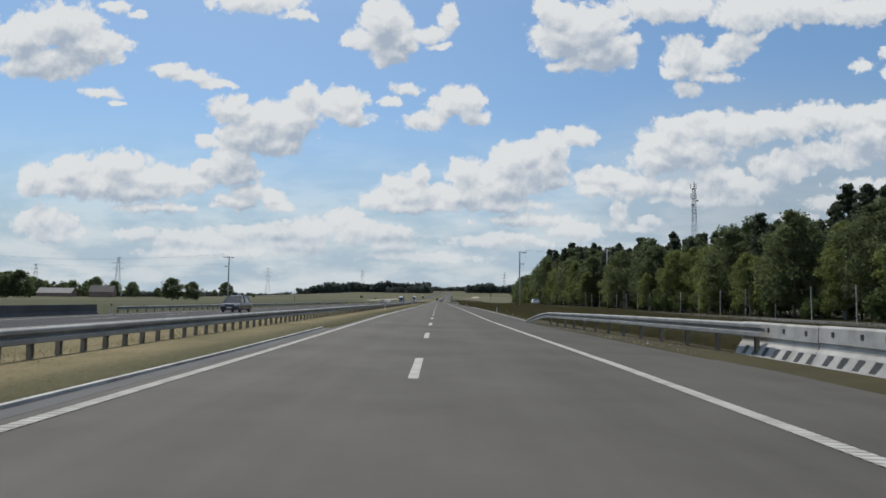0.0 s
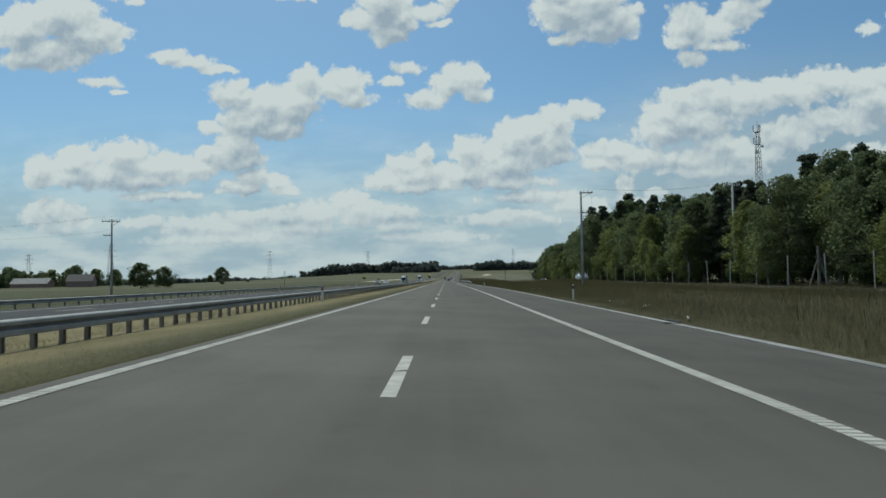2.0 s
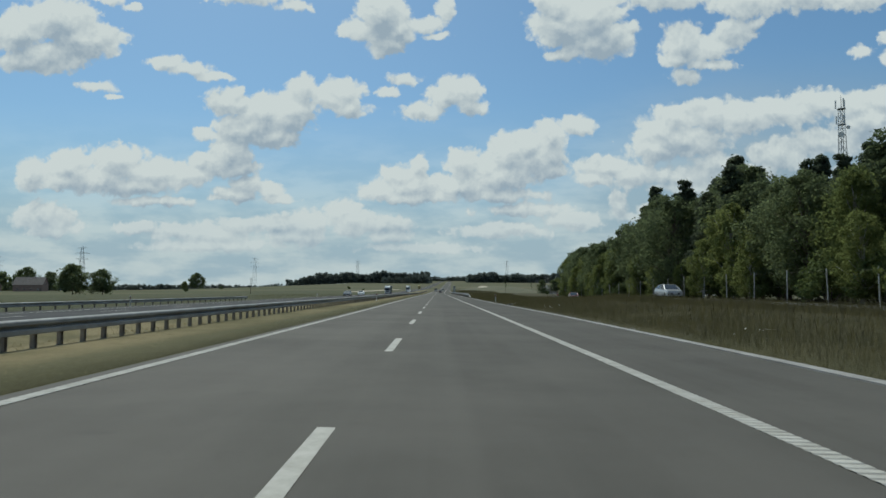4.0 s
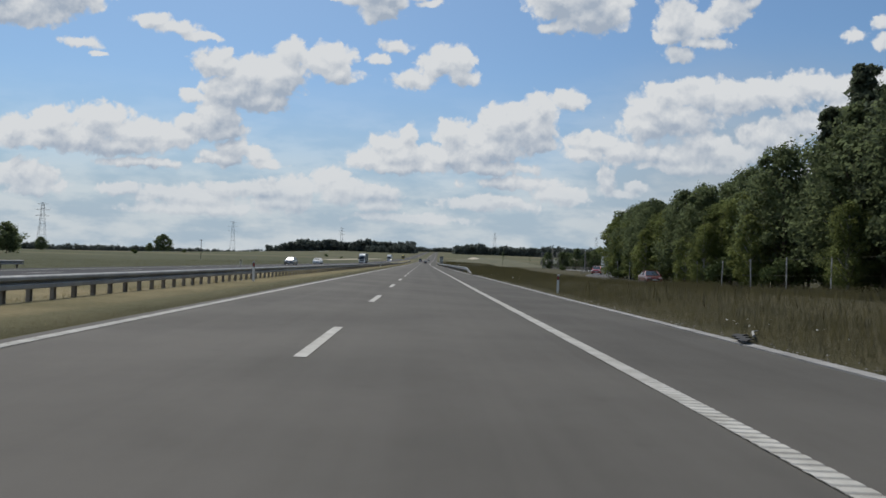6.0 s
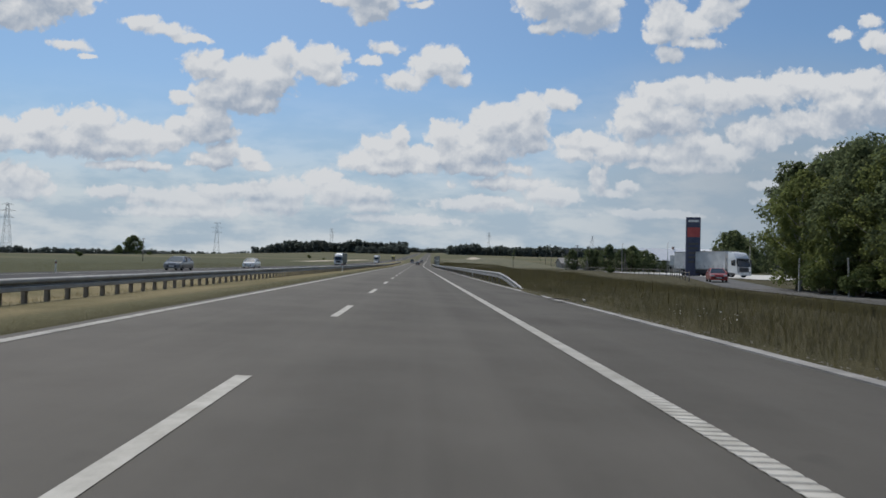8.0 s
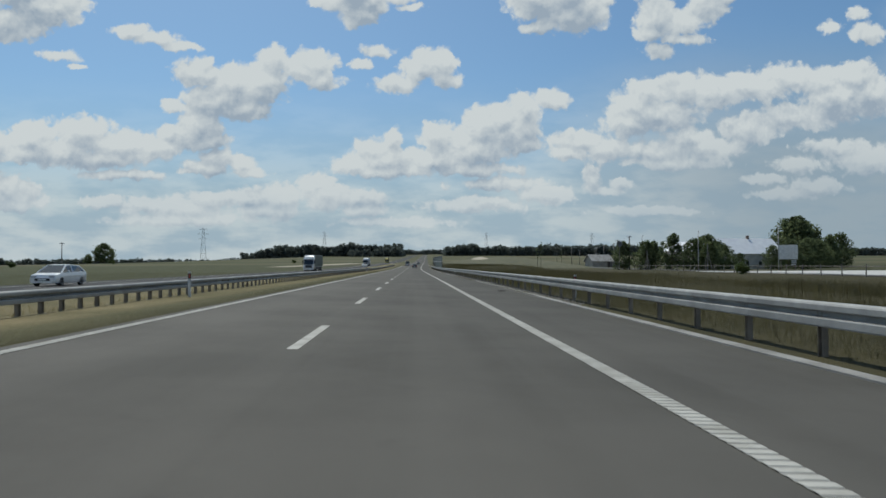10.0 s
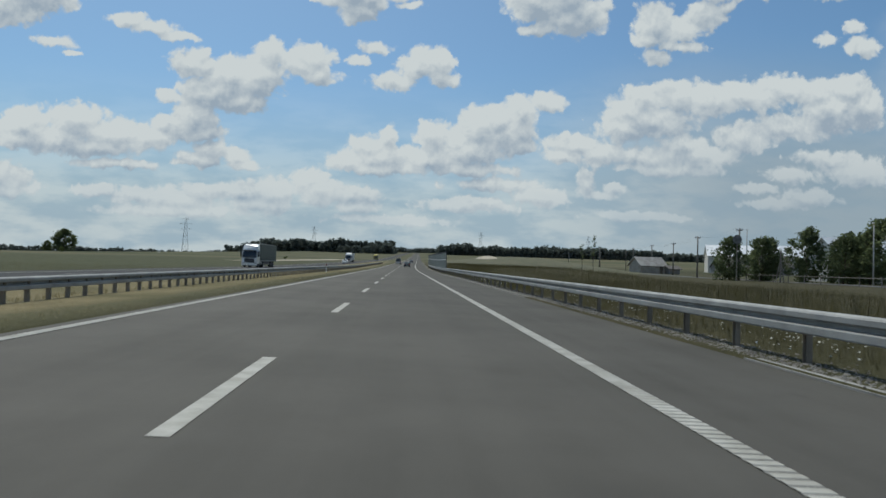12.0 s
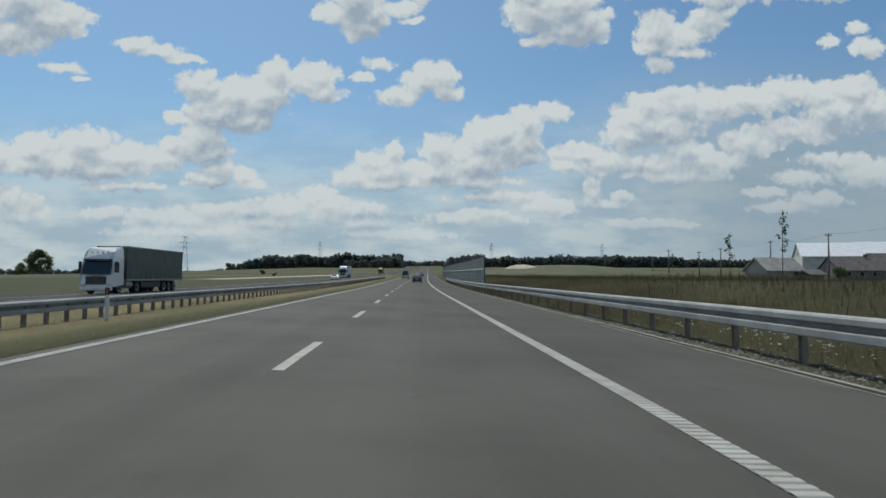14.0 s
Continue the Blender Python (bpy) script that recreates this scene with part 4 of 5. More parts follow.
# the farthest woods take the leaf colour with haze mixed in
far_wood("dark distant wood beside the road's crest", [(-345, -22, 1640, 24, 3), (-120, -20, 1560, 17, 2)], 3, LEAF_HAZED)
far_wood("long dark distant wood beyond the farms", [(75, 560, 1700, 22, 3), (560, 1250, 1750, 18, 2)], 4, LEAF_HAZED)
far_wood("low dark woods along the far horizon", [(-1500, -330, 1850, 17, 2), (-2300, -1500, 1500, 14, 1)], 5, LEAF_HAZED)
far_wood("dark tree belt behind the farm buildings", [(-720, -345, 655, 14, 2)], 8, LEAF_DARK)
far_wood("far trees closing the road's vanishing gap", [(-25, 120, 2350, 16, 2)], 6, LEAF_HAZED)

# ---------------- local road, track, sandy bank ----------------
LOCAL = ((25.5, -60), (25.5, 150), (25.8, 225), (31.0, 268), (45.0, 312), (56.0, 400), (68.0, 600), (88.0, 950))


def local_x(y):
    return float(np.interp(y, [p[1] for p in LOCAL], [p[0] for p in LOCAL]))


def strip_on_land(fx, w, ys, lift=0.05):
    sh = Shape()
    rings = []
    for y in ys:
        x = fx(y)
        rings.append([(x - w / 2, y, land(x - w / 2, y) + lift), (x, y, land(x, y) + lift + 0.03), (x + w / 2, y, land(x + w / 2, y) + lift)])
    return sh.loft(rings, close=False, caps=False)


single("road_local", strip_on_land(local_x, 5.2, [float(y) for y in range(-60, 950, 6)]), OLD_ASPHALT, "pale worn local road beside the wood and the farms", "road", kind="structure")
single("pavement_yard", strip_on_land(lambda y: 68.0, 44.0, [float(y) for y in range(296, 372, 4)], 0.06), PALE_CONCRETE, "pale concrete lorry yard of the filling station", "pavement", kind="structure")
single("road_track", strip_on_land(lambda y: -62.0 + 0.10 * (y - 585), 12.0, [float(y) for y in range(580, 800, 10)], 0.05), SANDY, "pale sandy track climbing the far field", "track", kind="structure")


def mound(cx, cy, rx, ry, h, n=18):
    sh = Shape()
    rings = []
    for i in range(n + 1):
        ring = []
        for j in range(n + 1):
            u, v = 2 * i / n - 1, 2 * j / n - 1
            x, y = cx + u * rx, cy + v * ry
            k = max(0.0, 1 - u * u) ** 1.5 * max(0.0, 1 - v * v) ** 1.2
            ring.append((x, y, land(x, y) - 0.1 + h * k + 0.25 * k * noise.noise((x * 0.15, y * 0.15, 3))))
        rings.append(ring)
    return sh.loft(rings, close=False, caps=False)


BANK_GRASS = material("bank_grass", (0.058, 0.060, 0.026), (0.108, 0.100, 0.048), 0.95, 0, 0.3, 6, 0.6)
single("ground_bank", mound(44, 570, 27, 100, 4.0), BANK_GRASS, "grassy earth bank beyond the farm field", "bank", kind="structure", smooth=True)
single("ground_sand", mound(33, 560, 8, 40, 3.7, 12), SANDY, "bare sandy patch on the earth bank", "sand", kind="structure", smooth=True)

# ---------------- poles, wires, masts ----------------


def wires(name, pts, sag, label):
    sh = Shape()
    for a, b in pts:
        a, b = Vector(a), Vector(b)
        prev = a
        for k in range(1, 9):
            f = k / 8
            p = a.lerp(b, f) - Vector((0, 0, sag * 4 * f * (1 - f)))
            sh.tube(prev, p, 0.007, 0.007, 3)
            prev = p
    return single(name, sh, STEEL_DARK, label, "cable")


def power_pole(x, y, h, arms, label, mat=POLE_CONC, turn=0):
    z = land(x, y)
    o = thing("power_pole", label, "pole", (x, y, z), turn)
    part("shaft", Shape().tube((0, 0, -0.5), (0, 0, h), 0.17, 0.11, 10), mat, o, smooth=True)
    for az, length in arms:
        a = part("crossarm", Shape().box(-0.15, length, -0.05, 0.05, az - 0.05, az + 0.05, 0.01), GALV_POST, o)
        for f in (0.25, 0.6, 0.95):
            part("insulator", Shape().tube((length * f, 0, az + 0.05), (length * f, 0, az + 0.28), 0.05, 0.035, 6), PLASTIC_WHITE, a)
        if length > 0.8:
            part("brace", Shape().tube((0, 0, az - 0.6), (length * 0.8, 0, az - 0.05), 0.025, 0.025, 5), GALV_POST, o)
    return o


power_pole(-44.0, 140.0, 10.8, ((10.5, -1.2), (10.5, 1.0), (8.6, -1.0)), "tall grey power pole with stacked crossarms in the field", turn=20)
power_pole(15.8, 125.0, 10.6, ((10.4, 1.3), (8.2, 1.0)), "tall grey power pole with two crossarms and hanging leads", turn=-10)
power_pole(32.2, 124.0, 11.0, ((10.7, -0.8), (10.7, 0.8)), "slender grey power pole before the wood")
wires("power_cable", [((-45.1, 140, 10.6), (-100, 150, 10.2)), ((-43.2, 140, 10.6), (-100, 151, 10.2)), ((-44.9, 140, 8.5), (-100, 149.5, 9.0))], 1.0, "thin dark power cables leaving the pole")
wires("power_cable", [((17.0, 125, 11.1), (31.6, 124, 11.4)), ((16.6, 124.8, 11.1), (32.8, 124, 11.4)), ((16.9, 124.9, 10.9), (17.0, 124.9, 9.0)), ((16.7, 124.9, 9.0), (15.9, 124.9, 6.8))], 0.5, "thin dark power cables between the poles")
power_pole(-99.5, 461.0, 8.6, ((8.2, 0.7), (8.2, -0.7)), "wooden power pole standing in the field", POLE_WOOD)
LINE = ((51.5, 414.0), (57.0, 440.0), (66.5, 474.0), (70.0, 497.0), (77.9, 534.0), (85.7, 564.0), (93.9, 624.0), (99.0, 704.0))
for x, y in LINE + ((71.9, 552.0),):
    power_pole(x, y, 7.8, ((7.5, 0.5), (7.5, -0.5)), "plain wooden power pole along the local road", POLE_WOOD)
for (x0, y0), (x1, y1) in zip(LINE, LINE[1:6]):
    wires("power_cable", [((x0 + d, y0, land(x0, y0) + 7.8), (x1 + d, y1, land(x1, y1) + 7.8)) for d in (-0.5, 0.5)], 0.6, "thin dark power cables along the local road")


def street_lamp(x, y, h, turn):
    o = thing("street_lamp", "grey street lamp with a short arm by the local road", "street lamp", (x, y, land(x, y)), turn)
    part("shaft", Shape().tube((0, 0, -0.4), (0, 0, h), 0.10, 0.06, 10), POLE_CONC, o, smooth=True)
    part("arm", Shape().tube((0, 0, h - 0.05), (0.9, 0, h + 0.35), 0.035, 0.03, 6), GALV_POST, o)
    part("head", Shape().box(0.7, 1.3, -0.14, 0.14, h + 0.28, h + 0.42, 0.04), PLASTIC_WHITE, o)


street_lamp(66.0, 378.0, 7.6, 60)
street_lamp(60.5, 398.0, 7.6, 60)
street_lamp(58.0, 424.0, 8.0, 60)
street_lamp(74.0, 352.0, 8.0, 120)
street_lamp(88.0, 340.0, 8.0, 120)


def stayed_post(x, y, h, turn):
    o = thing("stayed_post", "old wooden post propped by a slanting brace", "post", (x, y, land(x, y)), turn)
    part("shaft", Shape().tube((0, 0, -0.3), (0, 0, h), 0.12, 0.09, 8), POLE_WOOD, o)
    part("brace", Shape().tube((0.9, 0, -0.2), (0, 0, h * 0.8), 0.08, 0.07, 8), POLE_WOOD, o)
    part("brace", Shape().tube((-0.7, 0.3, -0.2), (0, 0, h * 0.75), 0.06, 0.05, 8), POLE_WOOD, o)
    return o


stayed_post(29.4, 103.0, 3.2, 10)
stayed_post(58.8, 390.0, 5.2, 0)
stayed_post(52.0, 404.0, 4.2, 30)


def lattice(shape, x, y, z0, h, w0, w1, bays, r):
    for k in range(bays):
        a, b = k / bays, (k + 1) / bays
        za, zb = z0 + h * a, z0 + h * b
        wa, wb = w0 + (w1 - w0) * a, w0 + (w1 - w0) * b
        ca = [(x + sx * wa, y + sy * wa, za) for sx, sy in ((-1, -1), (1, -1), (1, 1), (-1, 1))]
        cb = [(x + sx * wb, y + sy * wb, zb) for sx, sy in ((-1, -1), (1, -1), (1, 1), (-1, 1))]
        for i in range(4):
            j = (i + 1) % 4
            shape.tube(ca[i], cb[i], r, r, 4)
            shape.tube(ca[i], cb[j], r * 0.6, r * 0.6, 4)
            shape.tube(cb[i], cb[j], r * 0.6, r * 0.6, 4)
    return shape


mast = thing("radio_mast", "tall slender lattice radio mast with antenna panels above the wood", "mast", (109.0, 278.0, 0.0))
for k in range(7):
    part("lattice_section", lattice(Shape(), 0, 0, 7.2 * k, 7.2, 1.35 - 0.12 * k, 1.23 - 0.12 * k, 4, 0.09), (MAST_WHITE, PYLON_STEEL)[k % 2], mast)
for z, rr in ((51.8, 1.3), (47.5, 1.2)):
    part("platform", Shape().tube((0, 0, z - 1.6), (0, 0, z - 1.45), rr * 0.8, rr * 0.8, 10), PYLON_STEEL, mast)
    for k in range(3):
        a = k * 2.09 + 0.4
        part("antenna_panel", Shape().box(rr * math.cos(a) - 0.16, rr * math.cos(a) + 0.16, rr * math.sin(a) - 0.12, rr * math.sin(a) + 0.12, z - 1.3, z + 1.0, 0.05), PLASTIC_WHITE, mast)
part("dish", Shape().tube((-0.9, -1.0, 43.0), (-1.0, -1.4, 43.0), 0.65, 0.75, 14), PLASTIC_WHITE, mast)
part("dish", Shape().tube((0.9, -1.0, 45.0), (1.0, -1.4, 45.0), 0.45, 0.5, 14), PLASTIC_WHITE, mast)
part("top_rod", Shape().tube((0, 0, 50.0), (0, 0, 54.0), 0.12, 0.05, 6), PYLON_STEEL, mast)


def pylon(x, y, top):
    z = land(x, y)
    h = top - z
    o = thing("pylon", "distant grey lattice power pylon with stubby crossarms", "pylon", (x, y, z), 15, "line of pylons")
    part("tower", lattice(Shape(), 0, 0, 0, h, 0.085 * h, 0.018 * h, 9, 0.16), PYLON_STEEL, o)
    for f, w in ((0.72, 0.13), (0.85, 0.15), (0.97, 0.10)):
        sh = Shape()
        for s in (-1, 1):
            sh.tube((0, 0, h * f), (s * w * h, 0, h * f), 0.20, 0.14, 4)
            sh.tube((0, 0, h * f + 0.035 * h), (s * w * h, 0, h * f), 0.13, 0.12, 4)
        part("crossarm", sh, PYLON_STEEL, o)


for x, y, top in ((-402, 1560, 73), (-249, 2163, 96), (229, 2279, 101), (-515, 1064, 64), (607, 2460, 108), (-760, 1250, 60)):
    pylon(x, y, top)

# ---------------- fences, marker posts ----------------
fence = thing("fence", "tall slender concrete fence posts with thin wires before the wood", "fence", kind="structure")
FP = Shape().loft([[(-0.035, -0.035, z), (0.035, -0.035, z), (0.035, 0.035, z), (-0.035, 0.035, z)] for z in (-0.3, 2.55)] + [[(-0.02, -0.02, 2.6), (0.02, -0.02, 2.6), (0.02, 0.02, 2.6), (-0.02, 0.02, 2.6)]]).mesh("post", POLE_CONC)
fx = lambda y: 29.6 + 0.2 * math.sin(y * 0.03)
for k in range(43):
    y = 24 + 5.6 * k
    p = part("post", FP, None, fence)
    p.matrix_basis = pose(fx(y), y, land(fx(y), y), random.uniform(-2, 2), random.uniform(-2, 2), 0)
for zz in (1.2, 2.4):
    sh = Shape()
    for k in range(42):
        y = 24 + 5.6 * k
        sh.tube((fx(y) - 0.06, y, land(fx(y), y) + zz), (fx(y + 5.6) - 0.06, y + 5.6, land(fx(y + 5.6), y + 5.6) + zz), 0.003, 0.003, 3)
    part("wire", sh, GALV_POST, fence)
low_fence = thing("fence", "low weathered post-and-rail fence along the local road", "fence", kind="structure")
LP = Shape().tube((0, 0, -0.2), (0, 0, 1.15), 0.06, 0.05, 6).mesh("post", POLE_WOOD)
for k in range(34):
    y = 282 + 4.0 * k
    x = local_x(y) - 4.2
    p = part("post", LP, None, low_fence)
    p.matrix_basis = pose(x, y, land(x, y), random.uniform(-4, 4), random.uniform(-4, 4), 0)
    if k < 33:
        x2 = local_x(y + 4) - 4.2
        part("rail", Shape().tube((x, y, land(x, y) + 0.95), (x2, y + 4, land(x2, y + 4) + 0.95), 0.035, 0.035, 5), POLE_WOOD, low_fence)

REFLECT = material("reflector_red", (0.45, 0.06, 0.04), (0.55, 0.10, 0.07), 0.3, 0, 3, 30, 0.0)


def marker_post(x, y):
    z = land(x, y)
    o = thing("marker_post", "white plastic roadside marker post with a black band", "marker post", (x, y, z), group="roadside marker posts")
    prof = [(-0.06, -0.02), (0.06, -0.02), (0.045, 0.035), (0, 0.05), (-0.045, 0.035)]
    part("body", Shape().loft([[(a, b, c) for a, b in prof] for c in (-0.2, 0.72)]), PLASTIC_WHITE, o)
    part("band", Shape().loft([[(a * 1.04, b * 1.04, c) for a, b in prof] for c in (0.72, 0.93)]), BLACK_PAINT, o, "black band")
    part("cap", Shape().loft([[(a, b, c + 0.03 * (a + 0.06)) for a, b in prof] for c in (0.93, 1.0)]), PLASTIC_WHITE, o)
    part("reflector", Shape().box(-0.025, 0.025, -0.028, -0.02, 0.76, 0.90, 0.002), REFLECT, o, "small red reflector")


for y in (94.7, 194.0, 293.5):
    marker_post(8.85, y)
for y in (93.0, 192.5, 292.0, 393.9):
    marker_post(-7.0, y)
for y in (60.0, 170.0, 270.0):
    marker_post(-29.0, y)

# ---------------- noise barrier ----------------
barrier = thing("noise_barrier", "long grey-green noise barrier of ribbed panels between steel posts", "noise barrier", kind="structure")
NB0, NBS, NBH = 452.0, 10.2, 3.75
for k in range(44):
    ya, yb = NB0 + 4 * k, NB0 + 4 * k + 4
    xa, xb = NBS + bend(ya), NBS + bend(yb)
    z = min(land(xa, ya), land(xb, yb)) - 0.1
    part("post", Shape().box(xa - 0.09, xa + 0.09, ya - 0.08, ya + 0.08, z - 0.3, z + NBH + 0.25, 0.01), STEEL_DARK, barrier)
    for j in range(4):
        z0 = z + 0.02 + j * 0.92
        sh = Shape()
        rings = []
        for f in range(9):
            zz = z0 + 0.9 * f / 8
            d = 0.025 if f % 2 else 0.0
            rings.append([(xa - 0.05 - d, ya + 0.09, zz), (xb - 0.05 - d, yb - 0.09, zz), (xb + 0.05, yb - 0.09, zz), (xa + 0.05, ya + 0.09, zz)])
        part("panel", sh.loft(rings), BARRIER_GREEN, barrier)
    part("rail", Shape().box(min(xa, xb) - 0.10, max(xa, xb) - 0.02, ya, yb, z + 2.25, z + 2.36, 0.01), PLASTIC_WHITE, barrier, "pale rail along the panels")

# ---------------- buildings ----------------


def house(name, label, x, y, length, depth, eaves, ridge, turn, wall, roof, windows=3, doors=1, chimney=True, base=0.0):
    """Ridge along the local x axis."""
    o = thing(name, label, "house", (x, y, land(x, y) - 0.1 + base), turn)
    hl, hd = length / 2, depth / 2
    w = Shape()
    w.box(-hl, hl, -hd, hd, -0.5, eaves)
    w.add([(-hl, -hd, eaves), (-hl, hd, eaves), (-hl, 0, ridge - 0.1), (hl, -hd, eaves), (hl, hd, eaves), (hl, 0, ridge - 0.1)], [(0, 2, 1), (3, 4, 5)])
    part("wall", w, wall, o)
    ov, th = 0.45, 0.16
    for s in (-1, 1):
        y0, y1 = s * (hd + ov), 0.0
        sl = (ridge - eaves) / hd
        z0 = eaves - ov * sl
        r = Shape().loft([[(-hl - ov, y0, z0), (-hl - ov, y1, ridge), (-hl - ov, y1, ridge + th), (-hl - ov, y0, z0 + th)],
                          [(hl + ov, y0, z0), (hl + ov, y1, ridge), (hl + ov, y1, ridge + th), (hl + ov, y0, z0 + th)]])
        rp = part("roof", r, roof, o)
    if chimney:
        part("chimney", Shape().box(hl * 0.3, hl * 0.3 + 0.6, -0.3, 0.3, ridge - 0.5, ridge + 0.9, 0.03), BRICK_RED, o)
    for k in range(windows):
        cx = -hl + length * (k + 0.7) / (windows + 0.4)
        win = part("window", Shape().box(cx - 0.55, cx + 0.55, -hd - 0.05, -hd + 0.02, 0.95, 2.15, 0.01), PLASTIC_WHITE, o)
        part("pane", Shape().box(cx - 0.47, cx + 0.47, -hd - 0.065, -hd - 0.04, 1.03, 2.07), GLASS, win)
    if doors:
        part("door", Shape().box(hl - 1.9, hl - 0.95, -hd - 0.05, -hd + 0.02, 0.1, 2.15, 0.01), WOOD_DARK, o)
    if ridge - eaves > 2.2:
        for s in (-1, 1):
            gw = part("window", Shape().box(s * hl - 0.04, s * hl + 0.04, -0.5, 0.5, eaves + 0.3, eaves + 1.4, 0.01), PLASTIC_WHITE, o)
            part("pane", Shape().box(s * (hl + 0.05) - 0.012, s * (hl + 0.05) + 0.012, -0.42, 0.42, eaves + 0.38, eaves + 1.32), GLASS, gw)
    return o


house("farmhouse", "pale plastered house with a light sheet roof among trees", 86.0, 433.0, 20.0, 9.0, 4.2, 7.9, 8, PLASTER, ROOF_WHITE, 5)
house("barn", "long pale barn with a bright sheet roof behind the farm", 135.0, 572.0, 26.0, 14.0, 6.8, 11.0, -20, PLASTER, ROOF_WHITE, 0, 0, False)
house("barn", "long pale barn with a bright sheet roof behind the farm", 158.0, 577.0, 28.0, 14.0, 7.0, 11.6, -8, PLASTER, ROOF_WHITE, 0, 0, False)
house("farmhouse", "low grey farmhouse with a dark tiled roof", 118.5, 543.0, 15.0, 9.0, 2.6, 5.9, 2, PLASTER_GREY, ROOF_TILE, 4)
house("farmhouse", "low grey farmhouse with a dark tiled roof", 131.0, 546.0, 13.0, 9.5, 3.0, 7.0, -6, PLASTER_GREY, ROOF_TILE, 3)
house("shed", "small beige shed with a grey fibre roof in the field", 65.5, 488.0, 7.6, 5.2, 2.3, 4.3, 14, PLASTER_BEIGE, ROOF_GREY, 0, 1, False)
house("lean_to", "little shed with a low reddish roof beside the field shed", 71.2, 486.5, 3.2, 3.0, 1.5, 2.2, 14, PLASTER_GREY, ROOF_TILE, 0, 0, False)
house("farmhouse", "brick farmhouse with a tiled roof among the field trees", -305.0, 604.0, 20.0, 12.0, 5.0, 10.5, 12, BRICK_RED, ROOF_TILE, 4)
house("barn", "long low barn with a grey roof beside the farmhouse", -350.0, 610.0, 30.0, 12.0, 3.6, 8.0, 4, BRICK_RED, ROOF_GREY, 2, 1, False)
house("farmhouse", "small pale cottage with a grey roof by the trees", -415.0, 600.0, 22.0, 11.0, 3.2, 7.5, -4, PLASTER, ROOF_GREY, 3)
house("filling_station", "low flat-roofed filling station shop beside the lorry yard", 102.0, 372.0, 18.0, 9.0, 3.8, 4.6, 0, PLASTER_GREY, ROOF_GREY, 4, 1, False)

pole_sign = thing("price_sign", "tall dark blue filling station sign with a red panel", "sign", (47.8, 320.0, land(47.8, 320.0)), -8)
part("body", Shape().box(-1.15, 1.15, -0.22, 0.22, -0.2, 9.8, 0.03), SIGN_BLUE, pole_sign)
part("panel", Shape().box(-1.0, 1.0, -0.25, -0.215, 6.5, 8.1, 0.01), SIGN_RED, pole_sign, "dull red panel")
part("header", Shape().box(-0.85, 0.85, -0.245, -0.215, 9.0, 9.35, 0.005), PLASTIC_WHITE, pole_sign, "pale bar of unreadable writing")
for k in range(5):
    part("price_row", Shape().box(-0.8, 0.8 - 0.1 * (k % 2), -0.24, -0.215, 2.2 + 0.75 * k, 2.55 + 0.75 * k, 0.005), OLD_ASPHALT, pole_sign, "grey bar of unreadable writing")
board = thing("billboard", "blank white billboard on posts beside the local road", "billboard", (69.5, 381.0, land(69.5, 381.0)), -12)
part("panel", Shape().box(-1.6, 1.6, -0.06, 0.06, 2.0, 4.6, 0.02), PLASTIC_WHITE, board)
for sx in (-1.2, 1.2):
    part("post", Shape().tube((sx, 0.1, -0.4), (sx, 0.1, 4.5), 0.07, 0.07, 8), GALV_POST, board)
for k in range(3):
    part("stripe", Shape().box(0.5, 1.3, -0.08, -0.03, 1.0 + 0.32 * k, 1.16 + 0.32 * k), PLASTIC_WHITE, board)
round_sign = thing("round_sign", "dark round sign seen from behind on a thin post", "sign", (46.0, 404.0, land(46.0, 404.0)))
part("disc", Shape().tube((0, -0.02, 5.6), (0, 0.02, 5.6), 0.62, 0.62, 20), STEEL_DARK, round_sign)
part("post", Shape().tube((0, 0.06, -0.3), (0, 0.06, 5.9), 0.06, 0.06, 8), GALV_POST, round_sign)

# ---------------- vehicles ----------------


def wheel(o, x, y, r, w, truck=False):
    s = 1 if x > 0 else -1
    t = part("wheel", Shape().loft([[(x + dx * w, y + math.cos(a) * r * k, r + math.sin(a) * r * k) for a in [2 * math.pi * i / 20 for i in range(20)]] for dx, k in ((-0.5, 0.88), (-0.38, 1.0), (0.38, 1.0), (0.5, 0.88))]), RUBBER, o)
    part("rim", Shape().loft([[(x + s * w * d, y + math.cos(a) * r * k, r + math.sin(a) * r * k) for a in [2 * math.pi * i / 16 for i in range(16)]] for d, k in ((0.3, 0.62), (0.515, 0.62), (0.50, 0.5), (0.44, 0.18))]), RIM, t)


def paint(name, c):
    m = material(name, c, tuple(min(1, v * 1.12) for v in c), 0.32, 0.25, 1.0, 40, 0.0, 0.1)
    m.node_tree.nodes["Principled BSDF"].inputs["Coat Weight"].default_value = 0.6
    return m


